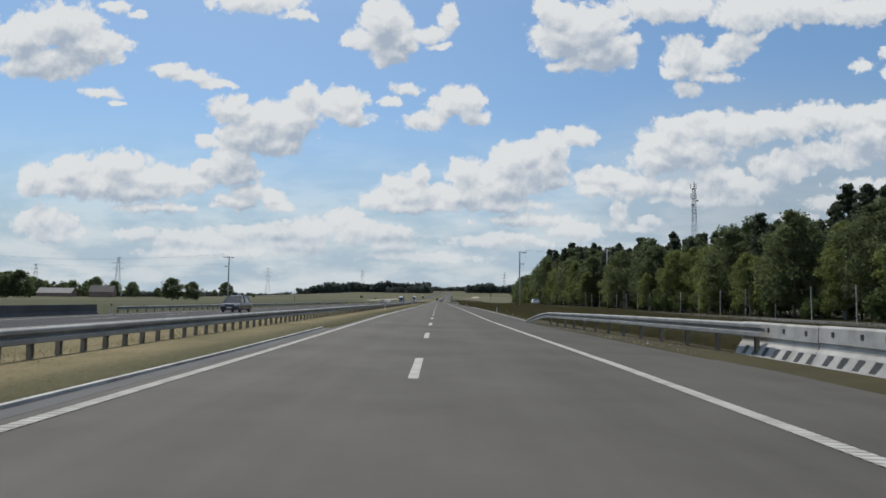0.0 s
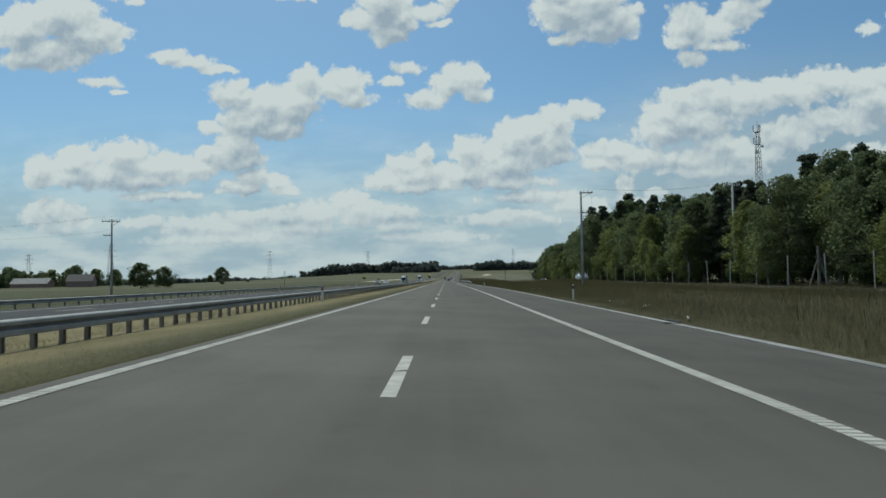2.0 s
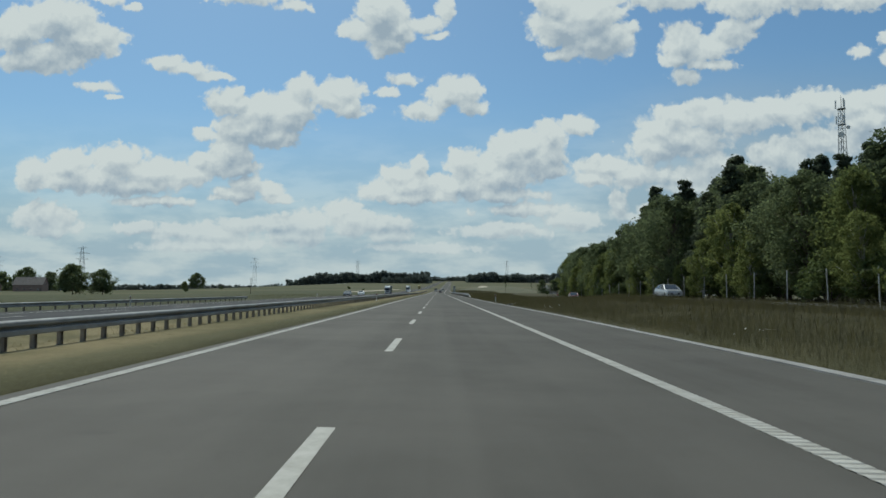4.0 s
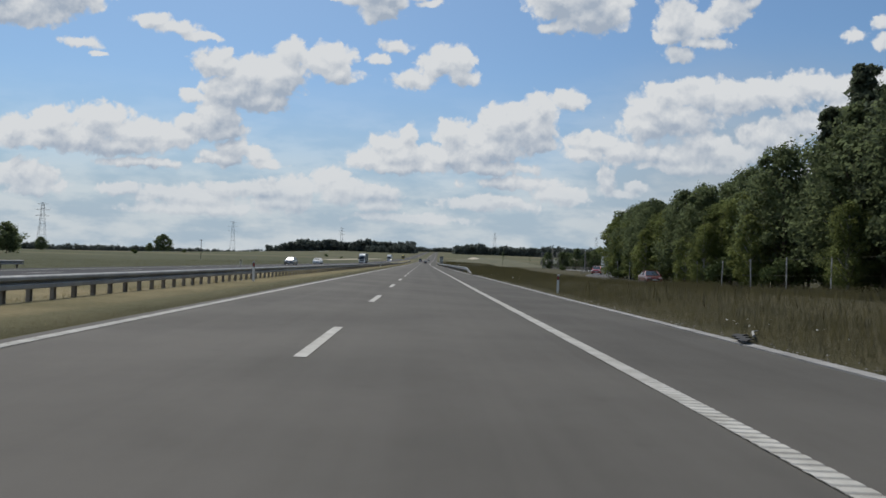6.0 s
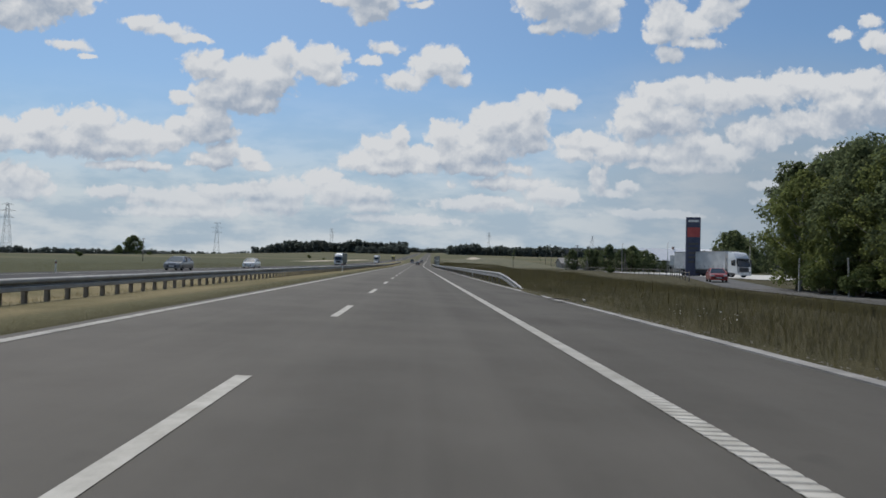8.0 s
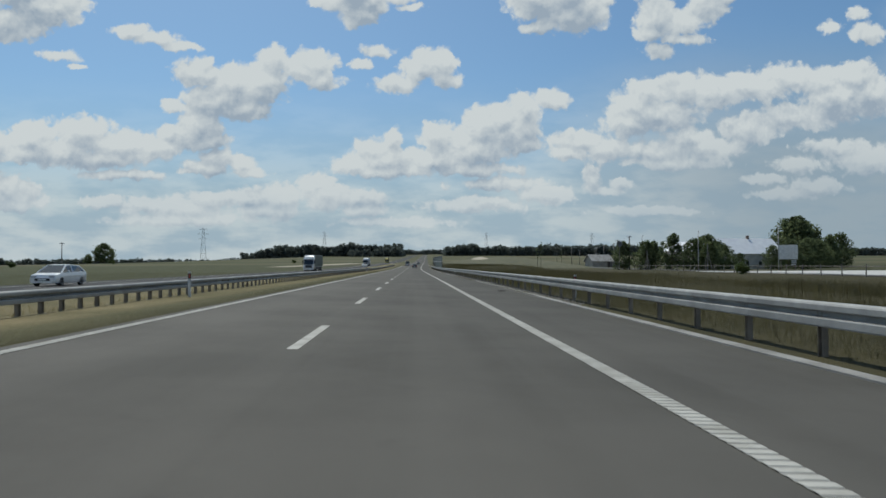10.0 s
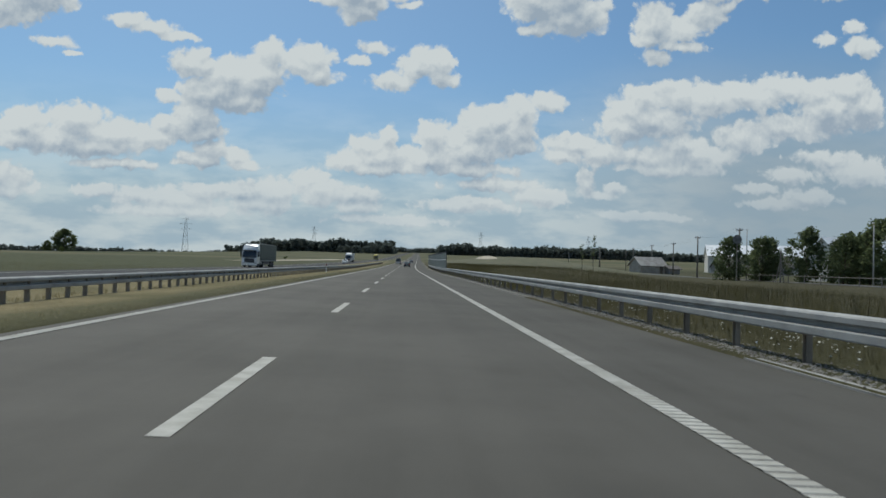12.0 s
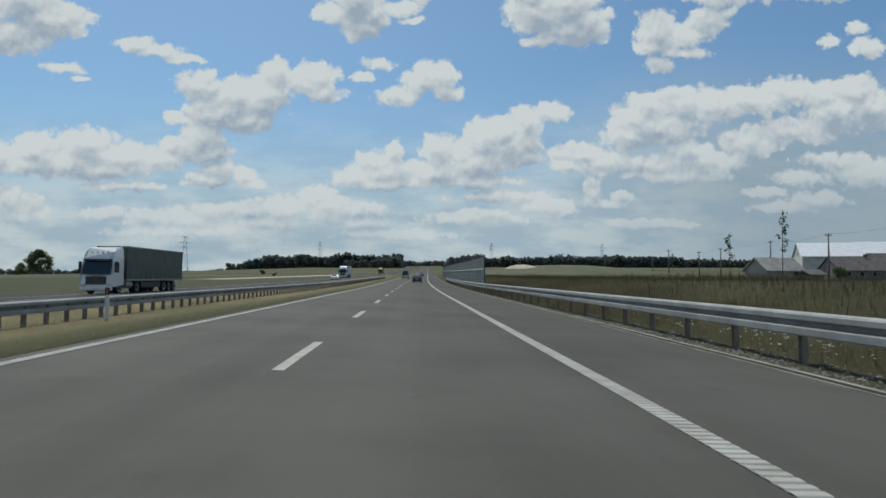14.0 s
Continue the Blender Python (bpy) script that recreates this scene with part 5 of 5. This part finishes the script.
def car(label, x, y, z, turn, colour, length=4.3, width=1.78, height=1.47, kind_of="hatch", group=""):
    """Nose towards local -y."""
    o = thing("car" if kind_of != "van" else "van", label, "car" if kind_of != "van" else "van", (x, y, z), turn, group)
    h = length / 2
    if kind_of == "van":
        low = ((-h, 0.62), (-h + 0.15, 0.95), (-h + 0.9, 1.08), (-h + 1.0, 1.1), (h - 0.05, 1.1), (h, 0.6))
        top = ((-h + 0.95, 1.08, 0.0), (-h + 1.75, height - 0.05, 0.16), (-h + 2.4, height, 0.18), (h - 0.25, height, 0.16), (h - 0.03, 1.1, 0.02))
    elif kind_of == "sedan":
        low = ((-h, 0.55), (-h + 0.15, 0.74), (-h + 1.15, 0.92), (h - 0.9, 0.98), (h - 0.1, 0.95), (h, 0.6))
        top = ((-h + 1.05, 0.92, 0.0), (-h + 1.95, height - 0.04, 0.22), (-h + 2.5, height, 0.24), (h - 1.5, height - 0.03, 0.24), (h - 0.65, 0.98, 0.06))
    else:
        low = ((-h, 0.55), (-h + 0.15, 0.78), (-h + 1.0, 0.95), (h - 0.5, 1.0), (h - 0.08, 0.98), (h, 0.6))
        top = ((-h + 0.85, 0.94, 0.0), (-h + 1.75, height - 0.04, 0.20), (-h + 2.4, height, 0.22), (h - 0.75, height - 0.06, 0.22), (h - 0.12, 1.0, 0.05))
    w = width / 2
    rings = []
    for yy, zt in low:
        k = 0.90 if abs(yy) > h - 0.05 else (0.97 if abs(yy) > h - 0.3 else 1.0)
        rings.append([(-w * k, yy, 0.34), (-w * k * 0.96, yy, 0.22), (w * k * 0.96, yy, 0.22), (w * k, yy, 0.34), (w * k, yy, zt * 0.72), (w * k * 0.95, yy, zt * 0.97), (w * k * 0.8, yy, zt), (-w * k * 0.8, yy, zt), (-w * k * 0.95, yy, zt * 0.97), (-w * k, yy, zt * 0.72)])
    part("body", Shape().loft(rings), colour, o, smooth=False)
    rings = []
    for yy, zt, inset in top:
        a = w * 0.93
        b = w * 0.93 - inset
        zb = min(zt, 0.97)
        rings.append([(-a, yy, zb - 0.04), (a, yy, zb - 0.04), (b, yy, zt - 0.05), (b * 0.86, yy, zt), (-b * 0.86, yy, zt), (-b, yy, zt - 0.05)])
    cabin = part("cabin", Shape().loft(rings), GLASS, o, "dark glazed cabin")
    part("roof", Shape().loft([[(-(w * 0.93 - i) * 0.92, yy, zt - 0.02), ((w * 0.93 - i) * 0.92, yy, zt - 0.02), ((w * 0.93 - i) * 0.86, yy, zt + 0.02), (-(w * 0.93 - i) * 0.86, yy, zt + 0.02)] for yy, zt, i in top[1:-1]]), colour, cabin)
    for k in range(len(top) - 1):
        (ya, za, ia), (yb, zb, ib) = top[k], top[k + 1]
        for s in (-1, 1):
            part("pillar", Shape().tube((s * (w * 0.93 - ia), ya, za - 0.03), (s * (w * 0.93 - ib), yb, zb - 0.03), 0.045, 0.045, 5), colour, cabin)
    ym = -h + 2.25
    for s in (-1, 1):
        part("pillar", Shape().tube((s * w * 0.94, ym, 0.95), (s * (w * 0.93 - 0.2), ym + 0.08, height - 0.04), 0.05, 0.05, 5), colour, cabin)
        part("mirror", Shape().box(s * (w + 0.09) - 0.08, s * (w + 0.09) + 0.08, -h + 1.45, -h + 1.57, 0.92, 1.06, 0.02), colour, o)
        part("headlight", Shape().box(s * w * 0.68 - 0.18, s * w * 0.68 + 0.18, -h - 0.01, -h + 0.2, 0.60, 0.74, 0.03), LAMP_GLASS, o)
        part("tail_light", Shape().box(s * w * 0.78 - 0.10, s * w * 0.78 + 0.10, h - 0.15, h + 0.02, 0.66, 0.95, 0.03), TAIL_RED, o)
        for yy in (-h + 0.82, h - 0.78):
            wheel(o, s * (w - 0.10), yy, 0.31, 0.20)
    part("grille", Shape().box(-0.5, 0.5, -h - 0.015, -h + 0.1, 0.36, 0.55, 0.02), BLACK_PAINT, o)
    part("number_plate", Shape().box(-0.26, 0.26, h - 0.02, h + 0.02, 0.55, 0.66), PLASTIC_WHITE, o)
    part("number_plate", Shape().box(-0.26, 0.26, -h - 0.03, -h + 0.02, 0.40, 0.51), PLASTIC_WHITE, o)
    part("bumper", Shape().box(-w * 0.9, w * 0.9, h - 0.12, h + 0.03, 0.30, 0.50, 0.03), BLACK_PAINT, o)
    return o


SILVER = paint("silver_paint", (0.42, 0.43, 0.44))
DARK = paint("dark_paint", (0.035, 0.038, 0.045))
WHITE = paint("white_paint", (0.72, 0.72, 0.71))
RED = paint("red_paint", (0.30, 0.035, 0.03))
MAROON = paint("maroon_paint", (0.14, 0.03, 0.03))
GREY = paint("grey_paint", (0.16, 0.165, 0.17))
YELLOW = paint("yellow_paint", (0.62, 0.50, 0.12))


def on_road(s, y):
    return s + bend(y), y, road_z(s, y)


def on_opposite(s, y):
    return s + bend(y), y, opposite_z(s, y)


car("dark hatchback driving away on the near carriageway", *on_road(2.1, 500.0), 180, DARK, group="traffic")
car("silver delivery van driving away on the near carriageway", *on_road(-1.8, 560.0), 180, SILVER, 5.2, 1.95, 2.15, "van", "traffic")
car("dark saloon far ahead on the near carriageway", *on_road(2.0, 640.0), 180, GREY, 4.6, 1.8, 1.45, "sedan", "traffic")
car("dark estate car on the opposite carriageway", *on_opposite(-19.6, 66.0), 0, DARK, 4.5, 1.84, 1.62, "hatch", "traffic")
car("grey hatchback on the opposite carriageway", *on_opposite(-23.2, 283.0), 0, GREY, group="traffic")
car("white hatchback on the opposite carriageway", *on_opposite(-23.0, 313.0), 0, WHITE, group="traffic")
car("white saloon on the opposite carriageway", *on_opposite(-19.4, 545.0), 0, WHITE, 4.6, 1.8, 1.45, "sedan", "traffic")
car("silver hatchback on the local road before the wood", 26.6, 178.0, land(26.6, 178.0) + 0.09, 0, SILVER)
car("red hatchback on the local road", local_x(282.0) - 1.2, 282.0, land(local_x(282.0) - 1.2, 282.0) + 0.09, -18, RED)
car("dark red saloon on the local road beside the wood", 27.4, 233.0, land(27.4, 233.0) + 0.09, -6, MAROON, 4.5, 1.8, 1.45, "sedan")


def truck(label, x, y, z, turn, cab_paint, body_mat, body_len=13.4, body_label="curtain-sided trailer"):
    """Articulated lorry, nose towards local -y."""
    o = thing("lorry", label, "lorry", (x, y, z), turn)
    w = 1.24
    cab = part("cab", Shape().loft([
        [(-w, 0.05, 0.55), (w, 0.05, 0.55), (w, 0.02, 1.5), (w, 0.16, 2.1), (w * 0.98, 0.45, 2.95), (w * 0.94, 0.75, 3.45), (w * 0.86, 1.15, 3.75), (-w * 0.86, 1.15, 3.75), (-w * 0.94, 0.75, 3.45), (-w * 0.98, 0.45, 2.95), (-w, 0.16, 2.1), (-w, 0.02, 1.5)],
        [(-w, 2.2, 0.75), (w, 2.2, 0.75), (w, 2.2, 1.5), (w, 2.2, 2.1), (w, 2.2, 2.95), (w * 0.97, 2.2, 3.5), (w * 0.92, 2.2, 3.88), (-w * 0.92, 2.2, 3.88), (-w * 0.97, 2.2, 3.5), (-w, 2.2, 2.95), (-w, 2.2, 2.1), (-w, 2.2, 1.5)]]), cab_paint, o, "tall sleeper cab")
    part("windscreen", Shape().loft([[(-1.10, -0.01, 1.62), (1.10, -0.01, 1.62), (1.12, 0.10, 2.1), (1.06, 0.34, 2.70), (-1.06, 0.34, 2.70), (-1.12, 0.10, 2.1)], [(-1.10, 0.09, 1.62), (1.10, 0.09, 1.62), (1.12, 0.2, 2.1), (1.06, 0.44, 2.70), (-1.06, 0.44, 2.70), (-1.12, 0.2, 2.1)]]), GLASS, cab)
    part("visor", Shape().box(-1.08, 1.08, 0.12, 0.40, 2.72, 2.86, 0.03), BLACK_PAINT, cab)
    part("grille", Shape().box(-0.80, 0.80, -0.06, 0.06, 0.80, 1.45, 0.03), BLACK_PAINT, cab)
    for k in range(3):
        part("grille_bar", Shape().box(-0.78, 0.78, -0.09, -0.05, 0.90 + 0.2 * k, 0.97 + 0.2 * k, 0.01), STEEL_DARK, cab)
    part("bumper", Shape().box(-w, w, -0.10, 0.25, 0.30, 0.72, 0.06), cab_paint, cab)
    part("number_plate", Shape().box(-0.26, 0.26, -0.13, -0.09, 0.42, 0.54), PLASTIC_WHITE, cab)
    for s in (-1, 1):
        part("headlight", Shape().box(s * 0.98 - 0.2, s * 0.98 + 0.2, -0.12, 0.02, 0.60, 0.82, 0.03), LAMP_GLASS, cab)
        m = part("mirror", Shape().box(s * 1.45 - 0.10, s * 1.45 + 0.10, 0.30, 0.48, 1.75, 2.65, 0.03), BLACK_PAINT, cab)
        part("arm", Shape().tube((s * 1.2, 0.45, 2.5), (s * 1.42, 0.42, 2.45), 0.03, 0.03, 5), BLACK_PAINT, m)
        part("door_window", Shape().box(s * 1.235 - 0.02, s * 1.235 + 0.02, 0.50, 1.35, 1.75, 2.55, 0.01), GLASS, cab)
        part("step", Shape().box(s * 1.15 - 0.1, s * 1.15 + 0.1, 0.8, 1.5, 0.35, 0.55, 0.02), BLACK_PAINT, cab)
        wheel(o, s * 1.05, 1.42, 0.50, 0.34)
        wheel(o, s * 0.98, 4.9, 0.50, 0.55)
        for k in range(3):
            wheel(o, s * 1.05, body_len - 2.2 + 1.3 * k, 0.50, 0.38)
        part("tank", Shape().tube((s * 0.95, 2.7, 0.75), (s * 0.95, 3.9, 0.75), 0.32, 0.32, 12), GALV, o)
    part("chassis", Shape().box(-0.45, 0.45, 1.5, body_len + 2.0, 0.75, 1.05), BLACK_PAINT, o)
    tr = part("trailer", Shape().box(-1.27, 1.27, 2.75, 2.75 + body_len, 1.15, 4.0, 0.04), body_mat, o, body_label)
    part("roof_rail", Shape().box(-1.29, 1.29, 2.73, 2.77 + body_len, 3.90, 4.02, 0.02), GALV, tr)
    part("side_rail", Shape().box(-1.29, 1.29, 2.73, 2.77 + body_len, 1.05, 1.22, 0.02), GALV, tr)
    for s in (-1, 1):
        for k in range(12):
            part("strap", Shape().box(s * 1.275 - 0.008, s * 1.275 + 0.008, 3.3 + k * (body_len - 1) / 11, 3.36 + k * (body_len - 1) / 11, 1.2, 1.75), BLACK_PAINT, tr)
        part("side_guard", Shape().box(s * 1.2 - 0.03, s * 1.2 + 0.03, 5.8, body_len - 3.2, 0.45, 0.95, 0.01), BLACK_PAINT, o)
    for k in range(4):
        part("roof_lamp", Shape().box(-0.7 + 0.42 * k, -0.56 + 0.42 * k, 0.62, 0.74, 3.36, 3.46, 0.02), LAMP_GLASS, cab)
    return o


CURTAIN = material("green_curtain", (0.055, 0.075, 0.060), (0.085, 0.105, 0.085), 0.6, 0, 0.9, 12, 0.15, 0.2)
CURTAIN_PALE = material("pale_curtain", (0.50, 0.50, 0.49), (0.64, 0.64, 0.62), 0.6, 0, 0.9, 12, 0.1, 0.2)
truck("white lorry with a dark green curtain-sided trailer on the opposite carriageway", *on_opposite(-23.6, 428.5), 0, WHITE, CURTAIN)
truck("white lorry with a pale trailer on the opposite carriageway", *on_opposite(-23.2, 590.0), 0, WHITE, CURTAIN_PALE)
truck("yellow lorry far off on the opposite carriageway", *on_opposite(-23.2, 760.0), 0, YELLOW, CURTAIN)
truck("white lorry parked in the concrete yard of the filling station", 51.5, 310.0, land(51.5, 310.0) + 0.08, 12, WHITE, CURTAIN_PALE)

# ---------------- single trees, bushes ----------------


def lone(kind_of, x, y, h, k=0, label=None):
    if kind_of == "oak":
        return plant("broadleaf_tree", OAKS[k], label or "dark broadleaf tree standing alone in the field", "tree", x, y, random.uniform(0, 360), h / (12 + k))
    if kind_of == "wide":
        return plant("broadleaf_tree", FIELD_TREES[k % 2], label or "wide dark broadleaf tree standing alone in the field", "tree", x, y, random.uniform(0, 360), h / 12.0)
    if kind_of == "yard":
        return plant("broadleaf_tree", YARD_TREES[k], label or "bushy dark tree", "tree", x, y, random.uniform(0, 360), h / 8.0)
    if kind_of == "birch":
        return plant("birch_tree", BIRCHES[k], label or "light green young tree by the local road", "tree", x, y, random.uniform(0, 360), h / (11 + k))
    return plant("bush", BUSHES[k], label or "round green bush in the open field", "bush", x, y, random.uniform(0, 360), h / (2.6 + 0.5 * k))


L_FARM = "dark broadleaf tree beside the farm buildings"
for x, y, h, k in ((-157, 392, 14, 0), (-147, 398, 11, 1)):
    lone("wide", x, y, h, k, "rounded dark field tree standing beyond the far carriageway")
for x, y, h, k in ((-287, 898, 20, 0), (-305, 905, 9, 1)):
    lone("wide", x, y, h, k)
for x, y, h, k in ((-252, 400, 17, 0), (-262, 404, 16, 1), (-274, 410, 18, 2), (-285, 405, 15, 0), (-330, 640, 18, 1), (-318, 650, 16, 2), (-385, 640, 17, 0), (-400, 655, 19, 1), (-440, 640, 18, 2), (-295, 640, 15, 1), (-278, 612, 8, 0), (-262, 620, 9, 1), (-470, 650, 20, 0)):
    lone("wide", x, y, h, k, L_FARM)
for x, y, h, k in ((50, 414, 6.4, 0), (56, 416, 7.2, 1), (58.2, 418, 6.6, 0), (60.5, 412, 7.9, 0), (63.5, 408, 6.8, 2), (66, 406, 7.6, 0), (69, 415, 7.6, 0),
                   (72, 418, 7.0, 1), (75, 420, 6.6, 2), (79, 424, 6.6, 0), (91, 424, 6.2, 1), (96, 426, 7.4, 2), (101, 428, 7.0, 0), (83, 425, 4.2, 1)):
    lone("yard", x, y, h, k, L_FARM)
for x, y, h, k in ((145, 505, 19, 0), (152, 509, 16, 1)):
    lone("wide", x, y, h, k, L_FARM)
for x, y, h, k in ((128, 470, 10, 2), (121, 466, 9, 1), (112, 462, 8, 0), (158, 500, 12, 2), (150, 492, 9, 1), (104, 470, 7, 2), (96, 456, 6.5, 0), (134, 474, 10, 1), (141, 480, 11, 0)):
    lone("yard", x, y, h, k, L_FARM)
for x, y, h, k in ((97, 340, 8, 0), (104, 330, 9, 1), (86, 352, 6, 2), (78, 330, 12, 1), (70, 300, 11, 0), (62, 292, 10, 2), (92, 318, 11, 0)):
    lone("yard", x, y, h, k, "dark tree beside the lorry yard")
for x, y, h, k in ((-172, 560, 3.4, 1), (-90, 780, 3.0, 0), (-66, 700, 2.0, 1), (-200, 720, 3.2, 2), (40, 340, 1.6, 1), (100, 560, 3.0, 2), (124, 532, 4.0, 1), (108, 534, 3.2, 0)):
    lone("bush", x, y, h, k)


def sapling(x, y, h, seed):
    r = np.random.default_rng(seed)
    o = thing("sapling", "thin sparse young tree beside the field", "tree", (x, y, land(x, y)))
    wood = Shape().tube((0, 0, -0.2), (0.1, 0, h), 0.05, 0.015, 6)
    cen = []
    for k in range(9):
        f = 0.5 + 0.5 * k / 9
        c = (r.normal(0, 0.35), r.normal(0, 0.35), h * f)
        cen.append(c)
        wood.tube((0.1 * f, 0, h * f - 0.3), c, 0.015, 0.006, 4)
    part("trunk", wood, BARK, o)
    part("crown", Shape().tris(leaf_sprays(np.array(cen), np.full((9, 3), 0.26), 170, 0.13, r)), LEAF_DARK, o)


sapling(36.0, 444.0, 6.0, 1)
sapling(34.4, 431.0, 7.0, 2)
sapling(60.0, 520.0, 6.0, 3)

# ---------------- litter on the shoulder ----------------


def litter(x, y, seed):
    r = np.random.default_rng(seed)
    z = land(x, y) if x > r_edge(y) + 0.27 else road_z(x, y) + 0.025
    o = thing("tyre_shred", "torn dark tyre shreds lying on the road's edge", "debris", (x, y, z + 0.03), r.uniform(0, 180))
    for k in range(3):
        sh = Shape()
        rings = []
        for j in range(7):
            a = -0.9 + 1.8 * j / 6
            c = Vector((0.35 * math.sin(a) + 0.2 * k, 0.12 * k, 0.07 * math.cos(a) - 0.02 + 0.02 * k))
            rings.append([c + Vector(d) for d in ((0, -0.09, 0), (0, 0.09, 0.01), (0, 0.09, 0.03), (0, -0.09, 0.025))])
        part("strip", sh.loft(rings), RUBBER, o)


litter(8.3, 74.2, 1)
litter(8.3, 172.2, 2)
litter(8.2, 240.0, 4)
for x, y, turn in ((8.9, 74.6, 70), (8.9, 173.0, 60), (8.8, 239.0, 80)):
    st = single("dead_branch", Shape().tube((-0.7, 0, 0.05), (0.1, 0.06, 0.08), 0.03, 0.025, 6).tube((0.1, 0.06, 0.08), (0.8, 0, 0.05), 0.025, 0.012, 6), BIRCH, "bleached dead branch lying on the verge", "branch", (x, y, land(x, y) + 0.04), turn)
single("hose_scrap", Shape().tube((-0.2, 0, 0.02), (0.0, 0.12, 0.02), 0.018, 0.018, 6).tube((0.0, 0.12, 0.02), (0.22, 0.04, 0.02), 0.018, 0.018, 6), RUBBER, "short black hose scrap on the hard shoulder", "debris", (6.9, 302.5, road_z(6.9, 302.5) + 0.01))

# ---------------- grass ----------------


def blades(n, xfun, y0, y1, h0, h1, width, seed, lean=0.35):
    r = np.random.default_rng(seed)
    y = r.uniform(y0, y1, n)
    x = xfun(r, n)
    z = np.array([land(a + bend(b), b) for a, b in zip(x, y)])
    x = x + np.array([bend(b) for b in y])
    patch = 0.75 + 0.5 * np.array([noise.noise((a * 0.25, b * 0.12, 5.0)) for a, b in zip(x, y)])
    h = r.uniform(h0, h1, n) * patch
    a = r.uniform(0, 2 * math.pi, n)
    dx, dy = np.cos(a) * width, np.sin(a) * width
    lx, ly = r.normal(0, lean, n) * h, r.normal(0, lean, n) * h
    base = np.stack([x, y, z - 0.03], 1)
    off = np.stack([dx, dy, np.zeros(n)], 1)
    tip = base + np.stack([lx, ly, h], 1)
    return Shape().tris(np.stack([base - off * 1.3, base + off * 1.3, tip], 1))


single("tall_grass", blades(210000, lambda r, n: 8.8 + np.abs(r.normal(0, 3.6, n)), 58, 455, 0.20, 0.62, 0.003, 21, 0.22), GRASS_TALL, "tall unmown brownish grass on the roadside verge", "grass", kind="stuff")
single("tall_grass", blades(100000, lambda r, n: r.uniform(10.5, 23, n), 18, 330, 0.35, 0.85, 0.0045, 22, 0.2), GRASS_TALL, "tall unmown brownish grass before the wood", "grass", kind="stuff")
single("tall_grass", blades(20000, lambda r, n: 9.3 + np.abs(r.normal(0, 1.2, n)), 14, 62, 0.15, 0.45, 0.005, 23, 0.22), GRASS_TALL, "rough grass behind the guardrail", "grass", kind="stuff")
single("tall_grass", blades(60000, lambda r, n: r.uniform(10.5, 27, n), 325, 520, 0.3, 0.75, 0.006, 31, 0.2), GRASS_TALL, "tall unmown grass on the low bank before the farms", "grass", kind="stuff")
single("verge_grass", blades(30000, lambda r, n: 8.4 + np.abs(r.normal(0, 0.5, n)), 60, 455, 0.06, 0.26, 0.005, 24), GRASS_TALL, "low grass at the edge of the hard shoulder", "grass", kind="stuff")
single("dry_grass", blades(50000, lambda r, n: -4.2 - 3.7 * r.uniform(0, 1, n) ** 0.6, -10, 440, 0.03, 0.12, 0.0045, 25, 0.5), GRASS_DRY, "short straw-coloured grass of the median", "grass", kind="stuff")
single("short_grass", blades(45000, lambda r, n: -4.2 - np.abs(r.normal(0, 0.9, n)), -10, 440, 0.03, 0.14, 0.0045, 29, 0.5), GRASS_TALL, "short greenish grass beside the carriageway", "grass", kind="stuff")
single("tall_grass", blades(70000, lambda r, n: r.uniform(18.5, 22.7, n), 56, 300, 0.35, 0.85, 0.006, 30, 0.2), GRASS_TALL, "tall unmown grass along the local road", "grass", kind="stuff")
single("dry_grass", blades(40000, lambda r, n: r.uniform(-16.3, -7.7, n), -10, 440, 0.08, 0.28, 0.007, 26, 0.4), GRASS_DRY, "straw-coloured grass beyond the median guardrail", "grass", kind="stuff")
single("field_grass", blades(30000, lambda r, n: r.uniform(-70, -33, n), 0, 440, 0.2, 0.6, 0.008, 27, 0.3), GRASS_TALL, "tall field grass beyond the far carriageway", "grass", kind="stuff")
single("weed_stalks", blades(900, lambda r, n: 11 + np.abs(r.normal(0, 6, n)), 60, 440, 0.5, 0.95, 0.008, 28, 0.12), REED, "brown dry weed stalks standing in the verge", "weeds", kind="stuff")


def flowers(n, y0, y1, x0, sx, seed):
    r = np.random.default_rng(seed)
    clumps = [(x0 + abs(r.normal(0, sx)), r.uniform(y0, y1)) for _ in range(max(3, n // 14))]
    pts = []
    for _ in range(n):
        cx, cy = clumps[r.integers(0, len(clumps))]
        x, y = cx + r.normal(0, 0.25), cy + r.normal(0, 0.4)
        z = land(x, y) + r.uniform(0.15, 0.45)
        s = r.uniform(0.010, 0.024)
        nz = r.normal(0, 0.4, 2)
        pts.append([(x - s, y, z - s * nz[0]), (x, y - s, z - s * nz[1]), (x + s, y, z + s * nz[0]), (x, y + s, z + s * nz[1])])
    return Shape().quads(np.array(pts))


single("white_flowers", flowers(1100, 318, 400, 8.6, 0.5, 41), FLOWER, "small white flowers below the guardrail", "flowers", kind="stuff")
single("white_flowers", flowers(240, 70, 300, 8.9, 0.8, 42), FLOWER, "scattered small white flowers on the verge", "flowers", kind="stuff")
